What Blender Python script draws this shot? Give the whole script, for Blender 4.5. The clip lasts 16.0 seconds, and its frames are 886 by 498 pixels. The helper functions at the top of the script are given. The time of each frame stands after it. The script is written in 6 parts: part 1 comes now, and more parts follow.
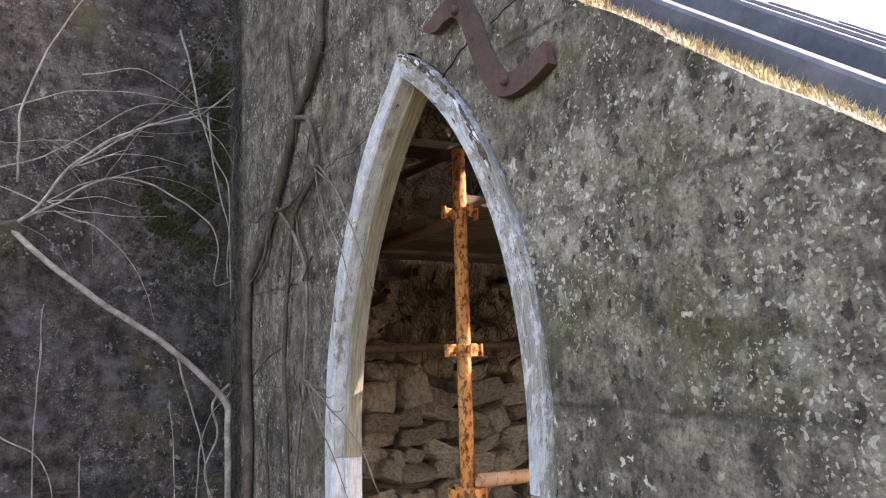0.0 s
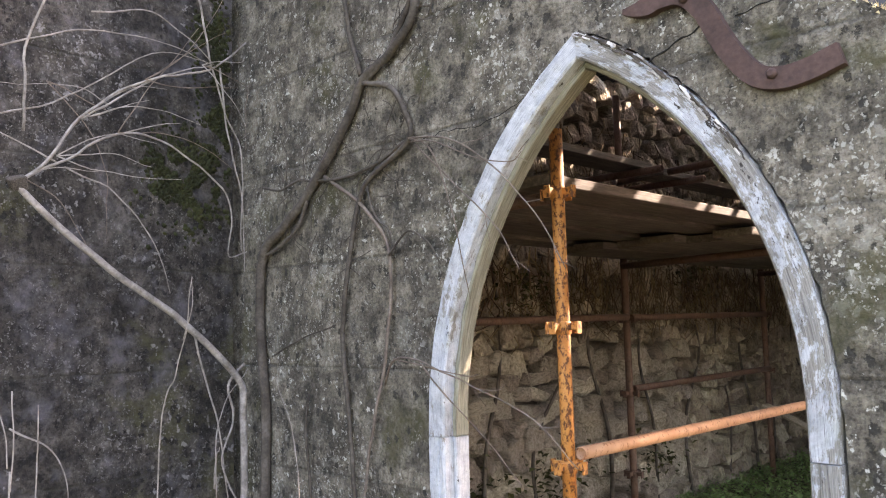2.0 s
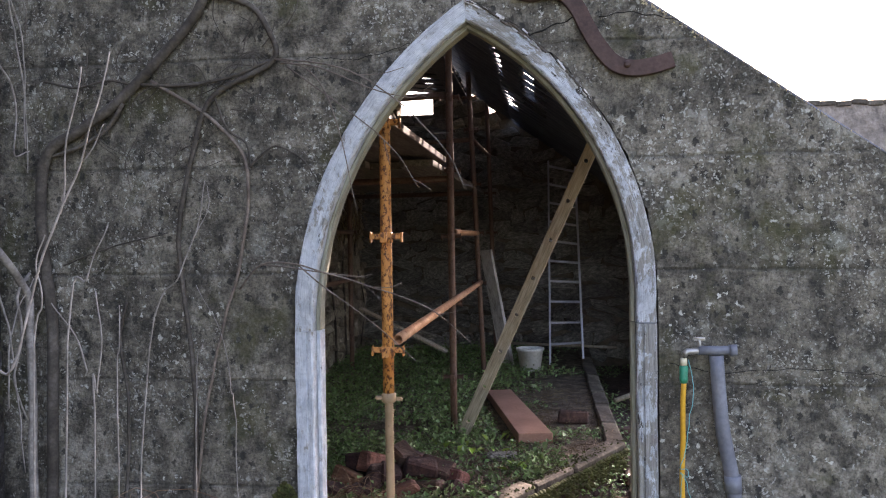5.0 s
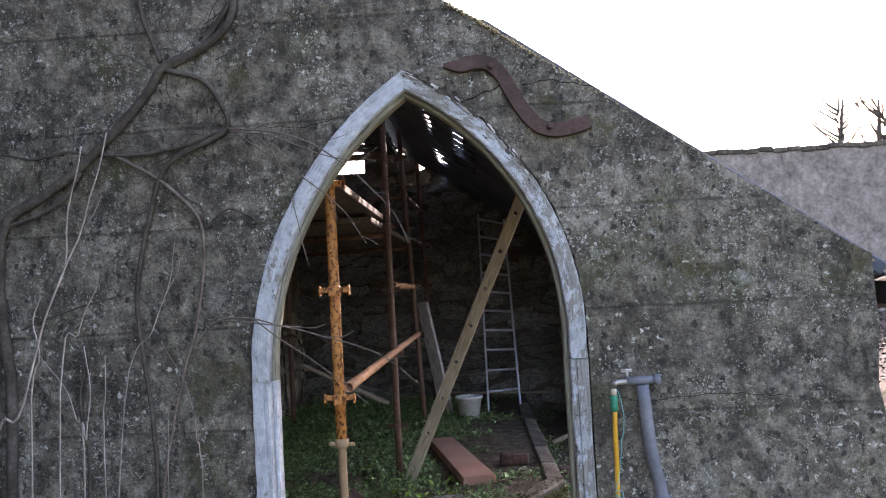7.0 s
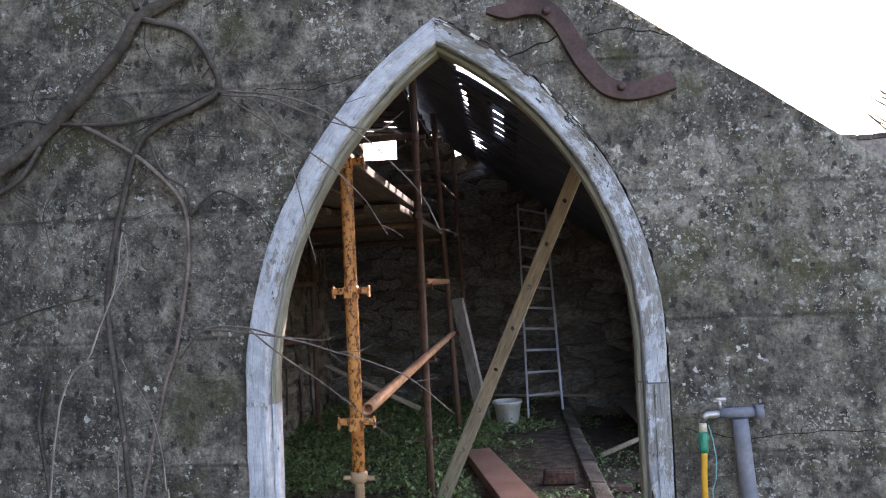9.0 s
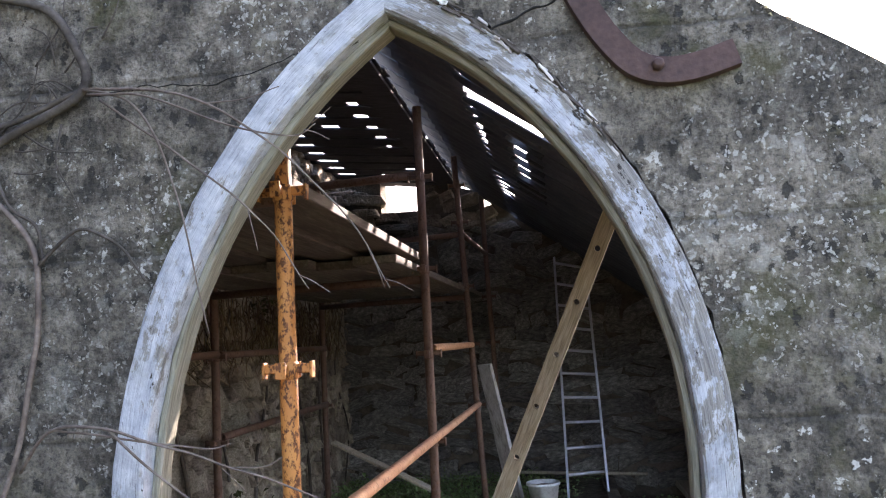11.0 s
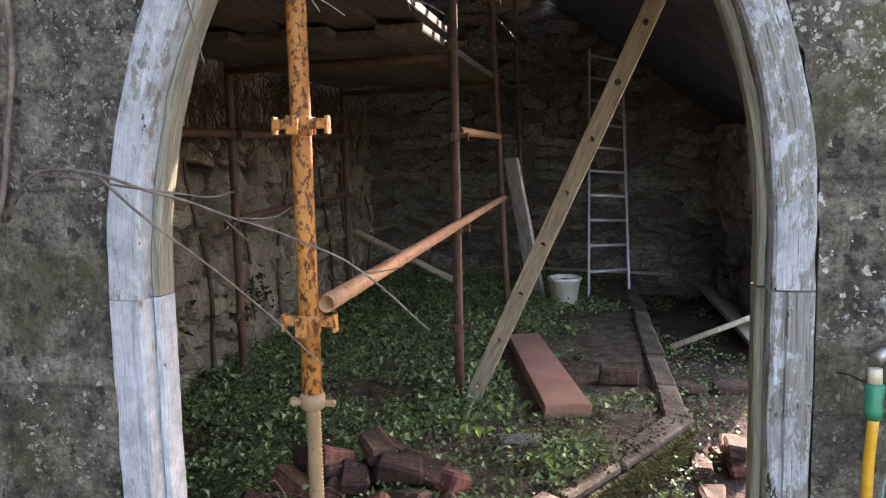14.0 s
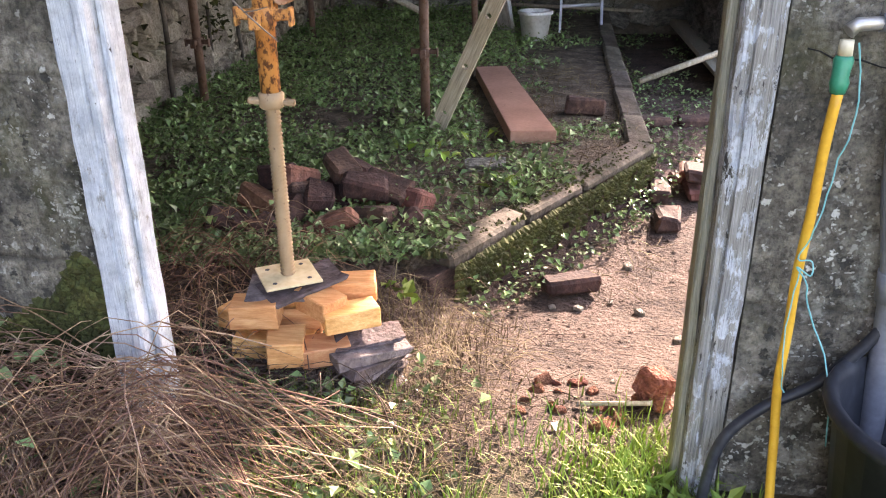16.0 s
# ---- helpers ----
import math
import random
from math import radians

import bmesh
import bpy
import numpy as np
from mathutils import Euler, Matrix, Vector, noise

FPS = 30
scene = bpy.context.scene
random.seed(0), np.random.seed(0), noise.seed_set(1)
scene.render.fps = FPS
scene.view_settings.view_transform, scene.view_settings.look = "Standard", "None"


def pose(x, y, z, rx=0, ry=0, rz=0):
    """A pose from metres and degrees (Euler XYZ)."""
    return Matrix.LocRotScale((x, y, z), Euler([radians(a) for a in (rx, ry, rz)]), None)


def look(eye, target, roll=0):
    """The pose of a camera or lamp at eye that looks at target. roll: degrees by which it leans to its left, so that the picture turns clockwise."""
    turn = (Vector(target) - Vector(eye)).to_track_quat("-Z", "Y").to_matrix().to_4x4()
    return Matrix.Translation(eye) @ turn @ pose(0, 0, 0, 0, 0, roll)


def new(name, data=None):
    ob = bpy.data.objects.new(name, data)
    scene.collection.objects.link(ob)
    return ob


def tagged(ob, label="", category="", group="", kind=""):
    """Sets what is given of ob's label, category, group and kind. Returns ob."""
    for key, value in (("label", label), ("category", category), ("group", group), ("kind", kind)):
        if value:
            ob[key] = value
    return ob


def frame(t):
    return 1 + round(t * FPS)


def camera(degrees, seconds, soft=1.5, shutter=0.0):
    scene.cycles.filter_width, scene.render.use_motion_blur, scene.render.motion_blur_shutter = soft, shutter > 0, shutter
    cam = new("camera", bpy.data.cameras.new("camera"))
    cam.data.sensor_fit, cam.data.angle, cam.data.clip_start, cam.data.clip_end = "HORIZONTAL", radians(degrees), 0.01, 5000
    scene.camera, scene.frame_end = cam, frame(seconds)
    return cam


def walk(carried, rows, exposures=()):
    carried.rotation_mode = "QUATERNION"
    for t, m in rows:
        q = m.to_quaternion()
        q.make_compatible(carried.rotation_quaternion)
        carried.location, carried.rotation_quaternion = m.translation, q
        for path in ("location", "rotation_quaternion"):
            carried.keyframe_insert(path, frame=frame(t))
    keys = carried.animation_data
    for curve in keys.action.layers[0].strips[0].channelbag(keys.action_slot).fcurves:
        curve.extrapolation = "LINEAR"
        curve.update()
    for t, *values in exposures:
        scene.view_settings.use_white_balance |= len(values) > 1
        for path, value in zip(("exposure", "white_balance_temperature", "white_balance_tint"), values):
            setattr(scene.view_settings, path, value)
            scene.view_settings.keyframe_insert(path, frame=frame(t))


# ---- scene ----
cam = camera(56.4, 16.0, soft=1.1)
EXPOSURES = [(0.0, 3.15, 7850, 28), (2.0, 3.55, 7950, 28), (3.5, 3.35, 7700, 29), (5.0, 2.8, 7200, 29), (7.5, 2.75, 6900, 28), (8.3, 2.75, 6900, 28), (9.0, 2.95, 6900, 28), (11.5, 3.3, 6800, 28), (12.1, 3.1, 6800, 28), (13.2, 3.05, 7200, 28), (14.5, 3.4, 7600, 28), (15.2, 3.6, 7600, 28), (16.0, 3.6, 7600, 28)]
PATH = [
    (0, (2.179, -1.112, 1.291), (0.456, -0.131, 1.552), -1.5),
    (0.5, (1.912, -1.411, 1.238), (0.246, -0.321, 1.432), -2.9),
    (1, (1.667, -1.689, 1.309), (0.029, -0.553, 1.472), -5.0),
    (1.5, (1.543, -1.969, 1.313), (0.082, -0.616, 1.502), -2.4),
    (2, (1.399, -2.082, 1.337), (0.022, -0.642, 1.521), -1.6),
    (2.5, (1.079, -2.018, 1.279), (-0.104, -0.416, 1.456), -2.7),
    (3, (0.947, -2.114, 1.305), (-0.024, -0.37, 1.428), -0.4),
    (3.5, (0.806, -2.389, 1.323), (0.211, -0.482, 1.406), 1.5),
    (4, (0.707, -2.74, 1.297), (0.225, -0.8, 1.359), 1.5),
    (4.5, (0.428, -2.949, 1.267), (0.093, -0.977, 1.244), 1.0),
    (5, (0.287, -3.159, 1.33), (0.044, -1.174, 1.292), -0.9),
    (7.5, (0.252, -3.434, 1.308), (0.189, -1.438, 1.412), -3.1),
    (8, (0.31, -3.197, 1.349), (0.118, -1.208, 1.435), -5.1),
    (8.5, (0.218, -2.98, 1.32), (0.042, -0.99, 1.406), -2.6),
    (9, (0.207, -2.729, 1.35), (0.051, -0.737, 1.422), -2.7),
    (11.5, (0.367, -1.664, 1.394), (0.077, 0.283, 1.748), -2.3),
    (12, (0.313, -1.576, 1.424), (0.016, 0.332, 1.944), -1.3),
    (12.5, (0.288, -1.567, 1.414), (-0.03, 0.362, 1.837), -2.8),
    (13, (0.296, -1.567, 1.371), (-0.047, 0.39, 1.603), -3.7),
    (13.5, (0.296, -1.571, 1.323), (-0.059, 0.398, 1.331), -3.0),
    (14, (0.292, -1.566, 1.257), (-0.044, 0.39, 1.01), -1.3),
    (14.5, (0.302, -1.555, 1.178), (-0.013, 0.351, 0.658), 0.8),
    (15, (0.297, -1.578, 1.118), (0.019, 0.262, 0.385), 1.7),
    (15.5, (0.304, -1.566, 1.109), (0.045, 0.237, 0.282), 0.1),
    (16, (0.302, -1.558, 1.112), (0.055, 0.251, 0.296), -0.6),
]
walk(cam, [(t, look(eye, target, roll)) for t, eye, target, roll in PATH], EXPOSURES)

# ---------- world and light ----------
SUN_AZ, SUN_EL = 23.5, 23.8
world = bpy.data.worlds.new("world")
scene.world = world
world.use_nodes = True
wnt = world.node_tree
sky = wnt.nodes.new("ShaderNodeTexSky")
sky.sky_type, sky.sun_disc = "NISHITA", False
sky.sun_elevation, sky.sun_rotation = radians(SUN_EL), radians(SUN_AZ)
sky.dust_density, sky.air_density = 2.0, 1.0
wnt.links.new(sky.outputs[0], wnt.nodes["Background"].inputs[0])
wnt.nodes["Background"].inputs[1].default_value = 0.14
sun = new("sun", bpy.data.lights.new("sun", "SUN"))
sun.data.energy, sun.data.angle, sun.data.color = 2.5, radians(0.7), (1.0, 0.93, 0.82)
sdir = Vector((math.sin(radians(SUN_AZ)) * math.cos(radians(SUN_EL)), math.cos(radians(SUN_AZ)) * math.cos(radians(SUN_EL)), math.sin(radians(SUN_EL))))
sun.matrix_world = look(tuple(sdir * 30), (0, 0, 0))

# ---------- helpers ----------
rng = random.Random(7)


def finish(bm, name, material, smooth=False):
    me = bpy.data.meshes.new(name)
    bm.to_mesh(me)
    bm.free()
    me.materials.append(material)
    if smooth:
        me.polygons.foreach_set("use_smooth", [True] * len(me.polygons))
    return me


def part(name, bm, material, parent, label="", smooth=False, m=None):
    ob = new(name, bm if isinstance(bm, bpy.types.Mesh) else finish(bm, name, material, smooth))
    ob.parent = parent
    if m is not None:
        ob.matrix_basis = m
    if label:
        ob["label"] = label
    return ob


def thing(name, label, category, m=None, group="", kind=""):
    ob = new(name)
    ob.empty_display_size = 0.1
    if m is not None:
        ob.matrix_basis = m
    return tagged(ob, label, category, group, kind)


def solo(name, bm, material, label, category, smooth=False, m=None, group="", kind=""):
    ob = new(name, bm if isinstance(bm, bpy.types.Mesh) else finish(bm, name, material, smooth))
    if m is not None:
        ob.matrix_basis = m
    return tagged(ob, label, category, group, kind)


def add_box(bm, size, m=None, bevel=0.0, rough=0.0, rnd=None):
    """A box centred at m, its edges bevelled and its corners nudged."""
    got = bmesh.ops.create_cube(bm, size=1.0)
    vs = got["verts"]
    bmesh.ops.scale(bm, vec=size, verts=vs)
    if rough:
        for v in vs:
            v.co += Vector([(rnd or rng).uniform(-rough, rough) for _ in range(3)])
    if bevel:
        es = list({e for v in vs for e in v.link_edges})
        out = bmesh.ops.bevel(bm, geom=es, offset=bevel, segments=1, affect="EDGES", profile=0.5)
        vs = list({v for f in out["faces"] for v in f.verts} | {v for v in vs if v.is_valid})
    if m is not None:
        bmesh.ops.transform(bm, matrix=m, verts=vs)
    return vs


def box(size, m=None, bevel=0.0, rough=0.0, rnd=None):
    bm = bmesh.new()
    add_box(bm, size, m, bevel, rough, rnd)
    return bm


def add_sweep(bm, pts, radii, segs=8, cap=True, twist=None):
    """A round tube along pts. radii: one number or one for each point."""
    pts = [Vector(p) for p in pts]
    if not hasattr(radii, "__len__"):
        radii = [radii] * len(pts)
    uv = bm.loops.layers.uv.verify()
    up = Vector((0.31, 0.17, 0.93))
    rings, dist = [], 0.0
    side = None
    lens = []
    for i, p in enumerate(pts):
        d = (pts[min(i + 1, len(pts) - 1)] - pts[max(i - 1, 0)]).normalized()
        if side is None:
            side = d.cross(up if abs(d.dot(up)) < 0.9 else Vector((1, 0, 0))).normalized()
        else:
            side = (side - d * side.dot(d)).normalized()
        other = d.cross(side)
        if i:
            dist += (p - pts[i - 1]).length
        lens.append(dist)
        rings.append([bm.verts.new(p + (side * math.cos(a) + other * math.sin(a)) * radii[i]) for a in (2 * math.pi * k / segs for k in range(segs))])
    for i in range(len(rings) - 1):
        for k in range(segs):
            f = bm.faces.new((rings[i][k], rings[i][(k + 1) % segs], rings[i + 1][(k + 1) % segs], rings[i + 1][k]))
            f.smooth = True
            for lp, u, v in zip(f.loops, (k, k + 1, k + 1, k), (i, i, i + 1, i + 1)):
                lp[uv].uv = (lens[v], u / segs * 0.15)
    if cap and segs > 2:
        bm.faces.new(list(reversed(rings[0])))
        bm.faces.new(rings[-1])


def sweep(pts, radii, segs=8, cap=True):
    bm = bmesh.new()
    add_sweep(bm, pts, radii, segs, cap)
    return bm


def pipe(a, b, r_out, r_in, segs=14):
    """An open-ended hollow tube from a to b."""
    a, b = Vector(a), Vector(b)
    d = (b - a).normalized()
    s = d.cross(Vector((0, 0, 1)) if abs(d.z) < 0.9 else Vector((1, 0, 0))).normalized()
    o = d.cross(s)
    bm = bmesh.new()
    uv = bm.loops.layers.uv.verify()
    L = (b - a).length
    n = max(2, int(L / 0.4))
    loops = []
    for r, order in ((r_out, range(n + 1)), (r_in, range(n, -1, -1))):
        for i in order:
            c = a + d * (L * i / n)
            loops.append(([bm.verts.new(c + (s * math.cos(t) + o * math.sin(t)) * r) for t in (2 * math.pi * k / segs for k in range(segs))], L * i / n))
    for i in range(len(loops)):
        A, la = loops[i]
        B, lb = loops[(i + 1) % len(loops)]
        for k in range(segs):
            f = bm.faces.new((A[k], A[(k + 1) % segs], B[(k + 1) % segs], B[k]))
            f.smooth = True
            for lp, u, v in zip(f.loops, (k, k + 1, k + 1, k), (la, la, lb, lb)):
                lp[uv].uv = (v, u / segs * 0.15)
    bmesh.ops.recalc_face_normals(bm, faces=bm.faces)
    return bm


def smooth_line(pts, n=6):
    """Catmull-Rom through pts."""
    P = [Vector(p) for p in pts]
    P = [P[0] * 2 - P[1]] + P + [P[-1] * 2 - P[-2]]
    out = []
    for i in range(1, len(P) - 2):
        for k in range(n):
            t = k / n
            out.append(0.5 * ((2 * P[i]) + (P[i + 1] - P[i - 1]) * t + (2 * P[i - 1] - 5 * P[i] + 4 * P[i + 1] - P[i + 2]) * t * t + (3 * P[i] - P[i - 1] - 3 * P[i + 1] + P[i + 2]) * t ** 3))
    out.append(P[-2])
    return out


def wobble(pts, amp, scale=6.0, seed=0.0):
    return [Vector(p) + amp * noise.noise_vector(Vector(p) * scale + Vector((seed, seed * 1.7, seed * 0.6))) for p in pts]


def stone_mesh(name, material, seed, cut=0.11, rough=0.15):
    """A unit stone, about 1 x 1 x 1, with knocked-off uneven corners."""
    r = random.Random(seed)
    bm = bmesh.new()
    bmesh.ops.create_cube(bm, size=1.0)
    for v in bm.verts:
        v.co += Vector((r.uniform(-rough, rough), r.uniform(-rough, rough), r.uniform(-rough, rough)))
    bmesh.ops.bevel(bm, geom=list(bm.edges), offset=cut, segments=1, affect="EDGES")
    for v in bm.verts:
        v.co += Vector((r.uniform(-1, 1), r.uniform(-1, 1), r.uniform(-1, 1))) * 0.035
    return finish(bm, name, material)


# ---------- materials ----------
class Nodes:
    def __init__(self, name):
        self.mat = bpy.data.materials.new(name)
        self.mat.use_nodes = True
        self.nt = self.mat.node_tree
        self.bsdf = self.nt.nodes["Principled BSDF"]
        self.bsdf.inputs["Specular IOR Level"].default_value = 0.35

    def add(self, kind, **ins):
        n = self.nt.nodes.new(kind)
        for k, v in ins.items():
            self.put(n, k.replace("_", " "), v)
        return n

    def put(self, n, key, v):
        s = n.inputs[int(key[1:])] if key[0] == "i" and key[1:].isdigit() else n.inputs[key]
        if isinstance(v, bpy.types.NodeSocket):
            self.nt.links.new(v, s)
        else:
            s.default_value = v

    def coords(self, scale=(1, 1, 1), which="Object", shift=(0, 0, 0)):
        tc = self.add("ShaderNodeTexCoord")
        mp = self.add("ShaderNodeMapping", Vector=tc.outputs[which], Scale=scale, Location=shift)
        return mp.outputs[0]

    def noise(self, vec, scale, detail=4.0, rough=0.6):
        return self.add("ShaderNodeTexNoise", Vector=vec, Scale=scale, Detail=detail, Roughness=rough).outputs["Fac"]

    def ramp(self, fac, stops):
        n = self.add("ShaderNodeValToRGB", Fac=fac)
        e = n.color_ramp.elements
        while len(e) < len(stops):
            e.new(0.5)
        for el, (p, c) in zip(e, stops):
            el.position = p
            el.color = (*c, 1) if len(c) == 3 else (c[0], c[0], c[0], 1)
        return n.outputs[0]

    def mix(self, fac, a, b, mode="MIX"):
        n = self.nt.nodes.new("ShaderNodeMix")
        n.data_type, n.blend_type = "RGBA", mode
        for s, v in ((n.inputs[0], fac), (n.inputs[6], a), (n.inputs[7], b)):
            if isinstance(v, bpy.types.NodeSocket):
                self.nt.links.new(v, s)
            else:
                s.default_value = (*v, 1) if isinstance(v, tuple) and len(v) == 3 else v
        return n.outputs[2]

    def math(self, op, a, b=0.0):
        n = self.nt.nodes.new("ShaderNodeMath")
        n.operation = op
        for s, v in ((n.inputs[0], a), (n.inputs[1], b)):
            if isinstance(v, bpy.types.NodeSocket):
                self.nt.links.new(v, s)
            else:
                s.default_value = v
        return n.outputs[0]

    def done(self, colour, rough=0.85, bumps=(), metal=0.0):
        self.put(self.bsdf, "Base Color", colour if isinstance(colour, bpy.types.NodeSocket) else (*colour, 1))
        self.put(self.bsdf, "Roughness", rough)
        self.put(self.bsdf, "Metallic", metal)
        last = None
        for height, strength, distance in bumps:
            b = self.add("ShaderNodeBump", Strength=strength, Distance=distance, Height=height)
            if last:
                self.put(b, "Normal", last)
            last = b.outputs[0]
        if last:
            self.put(self.bsdf, "Normal", last)
        return self.mat


def surface(name, dark, mid, light, scale=8.0, fine=60.0, rough=0.85, bump=0.5, dist=0.01, vary=0.0, stretch=(1, 1, 1), which="Object", island=False, metal=0.0, spread=0.18):
    """A worn natural surface: blotches, grain and relief."""
    n = Nodes(name)
    v = n.coords(stretch, which)
    a, b = n.noise(v, scale, 5.0, 0.65), n.noise(v, fine, 3.0, 0.6)
    both = n.math("ADD", n.math("MULTIPLY", a, 0.68), n.math("MULTIPLY", b, 0.32))
    c = n.ramp(both, [(0.5 - spread, dark), (0.5, mid), (0.5 + spread, light)])
    if vary:
        r = n.add("ShaderNodeNewGeometry").outputs["Random Per Island"] if island else n.add("ShaderNodeObjectInfo").outputs["Random"]
        hs = n.add("ShaderNodeHueSaturation", Color=c, Value=n.math("ADD", 1.0 - vary, n.math("MULTIPLY", r, 2 * vary)), Hue=n.math("ADD", 0.5 - vary * 0.05, n.math("MULTIPLY", r, vary * 0.1)))
        c = hs.outputs[0]
    return n.done(c, rough, [(a, bump * 0.6, dist * 2), (b, bump, dist)], metal)


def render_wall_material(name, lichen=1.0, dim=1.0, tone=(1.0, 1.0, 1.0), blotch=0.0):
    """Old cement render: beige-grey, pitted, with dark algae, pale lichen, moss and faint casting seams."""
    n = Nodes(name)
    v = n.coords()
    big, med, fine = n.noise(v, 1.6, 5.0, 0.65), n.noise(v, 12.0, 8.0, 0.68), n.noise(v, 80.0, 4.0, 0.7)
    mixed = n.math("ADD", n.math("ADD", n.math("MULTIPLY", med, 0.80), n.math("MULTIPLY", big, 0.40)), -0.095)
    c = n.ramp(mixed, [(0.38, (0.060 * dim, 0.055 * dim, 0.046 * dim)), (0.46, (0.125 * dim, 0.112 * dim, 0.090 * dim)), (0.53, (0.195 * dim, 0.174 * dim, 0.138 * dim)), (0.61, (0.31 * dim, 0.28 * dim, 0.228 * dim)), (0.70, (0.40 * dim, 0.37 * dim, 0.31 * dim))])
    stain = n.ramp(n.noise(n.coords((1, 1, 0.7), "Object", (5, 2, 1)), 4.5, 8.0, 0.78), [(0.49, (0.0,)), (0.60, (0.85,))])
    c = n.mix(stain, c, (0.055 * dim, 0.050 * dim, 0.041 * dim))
    grain = n.ramp(fine, [(0.38, (0.55, 0.55, 0.55)), (0.50, (1.0, 1.0, 1.0)), (0.66, (1.25, 1.25, 1.22))])
    c = n.mix(1.0, c, grain, "MULTIPLY")
    moss = n.ramp(n.noise(n.coords((1, 1, 1), "Object", (3, 1, 7)), 2.1, 6.0, 0.72), [(0.55, (0.0,)), (0.66, (0.75,))])
    c = n.mix(moss, c, (0.075, 0.074, 0.030))
    pit = n.add("ShaderNodeTexVoronoi", Vector=n.coords((1, 1, 0.75), "Object", (0.3, 0, 0)), Scale=27.0, Randomness=1.0)
    pr = n.add("ShaderNodeSeparateColor", Color=pit.outputs["Color"])
    pd = n.math("ADD", n.math("ADD", pit.outputs["Distance"], n.math("MULTIPLY", n.math("SUBTRACT", fine, 0.5), 1.0)), n.math("MULTIPLY", n.math("SUBTRACT", med, 0.5), 0.9))
    dark = n.math("MULTIPLY", n.ramp(pd, [(0.26, (1.0,)), (0.36, (0.0,))]), n.ramp(pr.outputs[0], [(0.58, (0.0,)), (0.66, (0.85,))]))
    c = n.mix(dark, c, (0.040 * dim, 0.038 * dim, 0.033 * dim))
    where = n.ramp(n.noise(n.coords((1, 1, 1), "Object", (9, 4, 2)), 2.3, 6.0, 0.75), [(0.45, (0.0,)), (0.58, (1.0,))])
    warp = n.add("ShaderNodeTexNoise", Vector=v, Scale=30.0, Detail=3.0)
    shove = n.add("ShaderNodeVectorMath", i0=warp.outputs["Color"], i1=(-0.5, -0.5, -0.5))
    shove2 = n.add("ShaderNodeVectorMath", i0=shove.outputs[0], i1=(0.05, 0.05, 0.05))
    shove2.operation = "MULTIPLY"
    for scale, cut, size, amount in ((24.0, 0.80, 0.28, 0.35), (60.0, 0.74, 0.28, 0.7), (110.0, 0.72, 0.34, 0.8)):
        vv = n.add("ShaderNodeVectorMath", i0=n.coords((1, 1, 1), "Object", (1.3, 0, scale)), i1=shove2.outputs[0])
        vo = n.add("ShaderNodeTexVoronoi", Vector=vv.outputs[0], Scale=scale, Randomness=1.0)
        cell = n.add("ShaderNodeSeparateColor", Color=vo.outputs["Color"])
        dd = n.math("ADD", vo.outputs["Distance"], n.math("MULTIPLY", n.math("SUBTRACT", fine, 0.5), 1.1))
        spot = n.math("MULTIPLY", n.ramp(dd, [(size, (1.0,)), (size + 0.10, (0.0,))]), n.ramp(cell.outputs[1], [(cut, (0.0,)), (cut + 0.08, (1.0,))]))
        c = n.mix(n.math("MULTIPLY", n.math("MULTIPLY", spot, where), amount * lichen), c, (0.50, 0.49, 0.43))
    patch = n.ramp(n.noise(n.coords((1, 1, 1), "Object", (2, 8, 5)), 5.0, 8.0, 0.8), [(0.55, (0.0,)), (0.61, (0.42,))])
    c = n.mix(n.math("MULTIPLY", n.math("MULTIPLY", patch, where), lichen), c, (0.40, 0.40, 0.345))
    crust = n.ramp(n.noise(n.coords((1, 1, 1), "Object", (4, 6, 1)), 30.0, 4.0, 0.6), [(0.60, (0.0,)), (0.635, (0.9,))])
    here = n.ramp(n.noise(n.coords((1, 1, 1.6), "Object", (7, 3, 4)), 2.0, 4.0, 0.6), [(0.50, (0.0,)), (0.58, (1.0,))])
    c = n.mix(n.math("MULTIPLY", n.math("MULTIPLY", crust, here), lichen), c, (0.60, 0.59, 0.53))
    if blotch:
        soft = n.ramp(n.noise(n.coords((1, 1, 1), "Object", (1, 9, 3)), 7.0, 5.0, 0.6), [(0.52, (0.0,)), (0.68, (blotch,))])
        c = n.mix(soft, c, (0.185, 0.18, 0.185))
    c = n.mix(1.0, c, tone, "MULTIPLY")
    sep = n.add("ShaderNodeSeparateXYZ", Vector=v)
    zz = n.math("ADD", sep.outputs[2], n.math("MULTIPLY", big, 0.05))
    saw = n.math("ABSOLUTE", n.math("SUBTRACT", n.math("FRACT", n.math("DIVIDE", n.math("ADD", zz, 5.03), 0.43)), 0.5))
    seam = n.ramp(saw, [(0.0, (0.0,)), (0.025, (1.0,))])
    c = n.mix(n.ramp(saw, [(0.0, (0.45,)), (0.03, (0.0,))]), c, (0.05, 0.048, 0.04))
    return n.done(c, 0.95, [(seam, 0.5, 0.015), (mixed, 0.7, 0.05), (fine, 0.8, 0.010), (dark, 0.4, -0.01)])


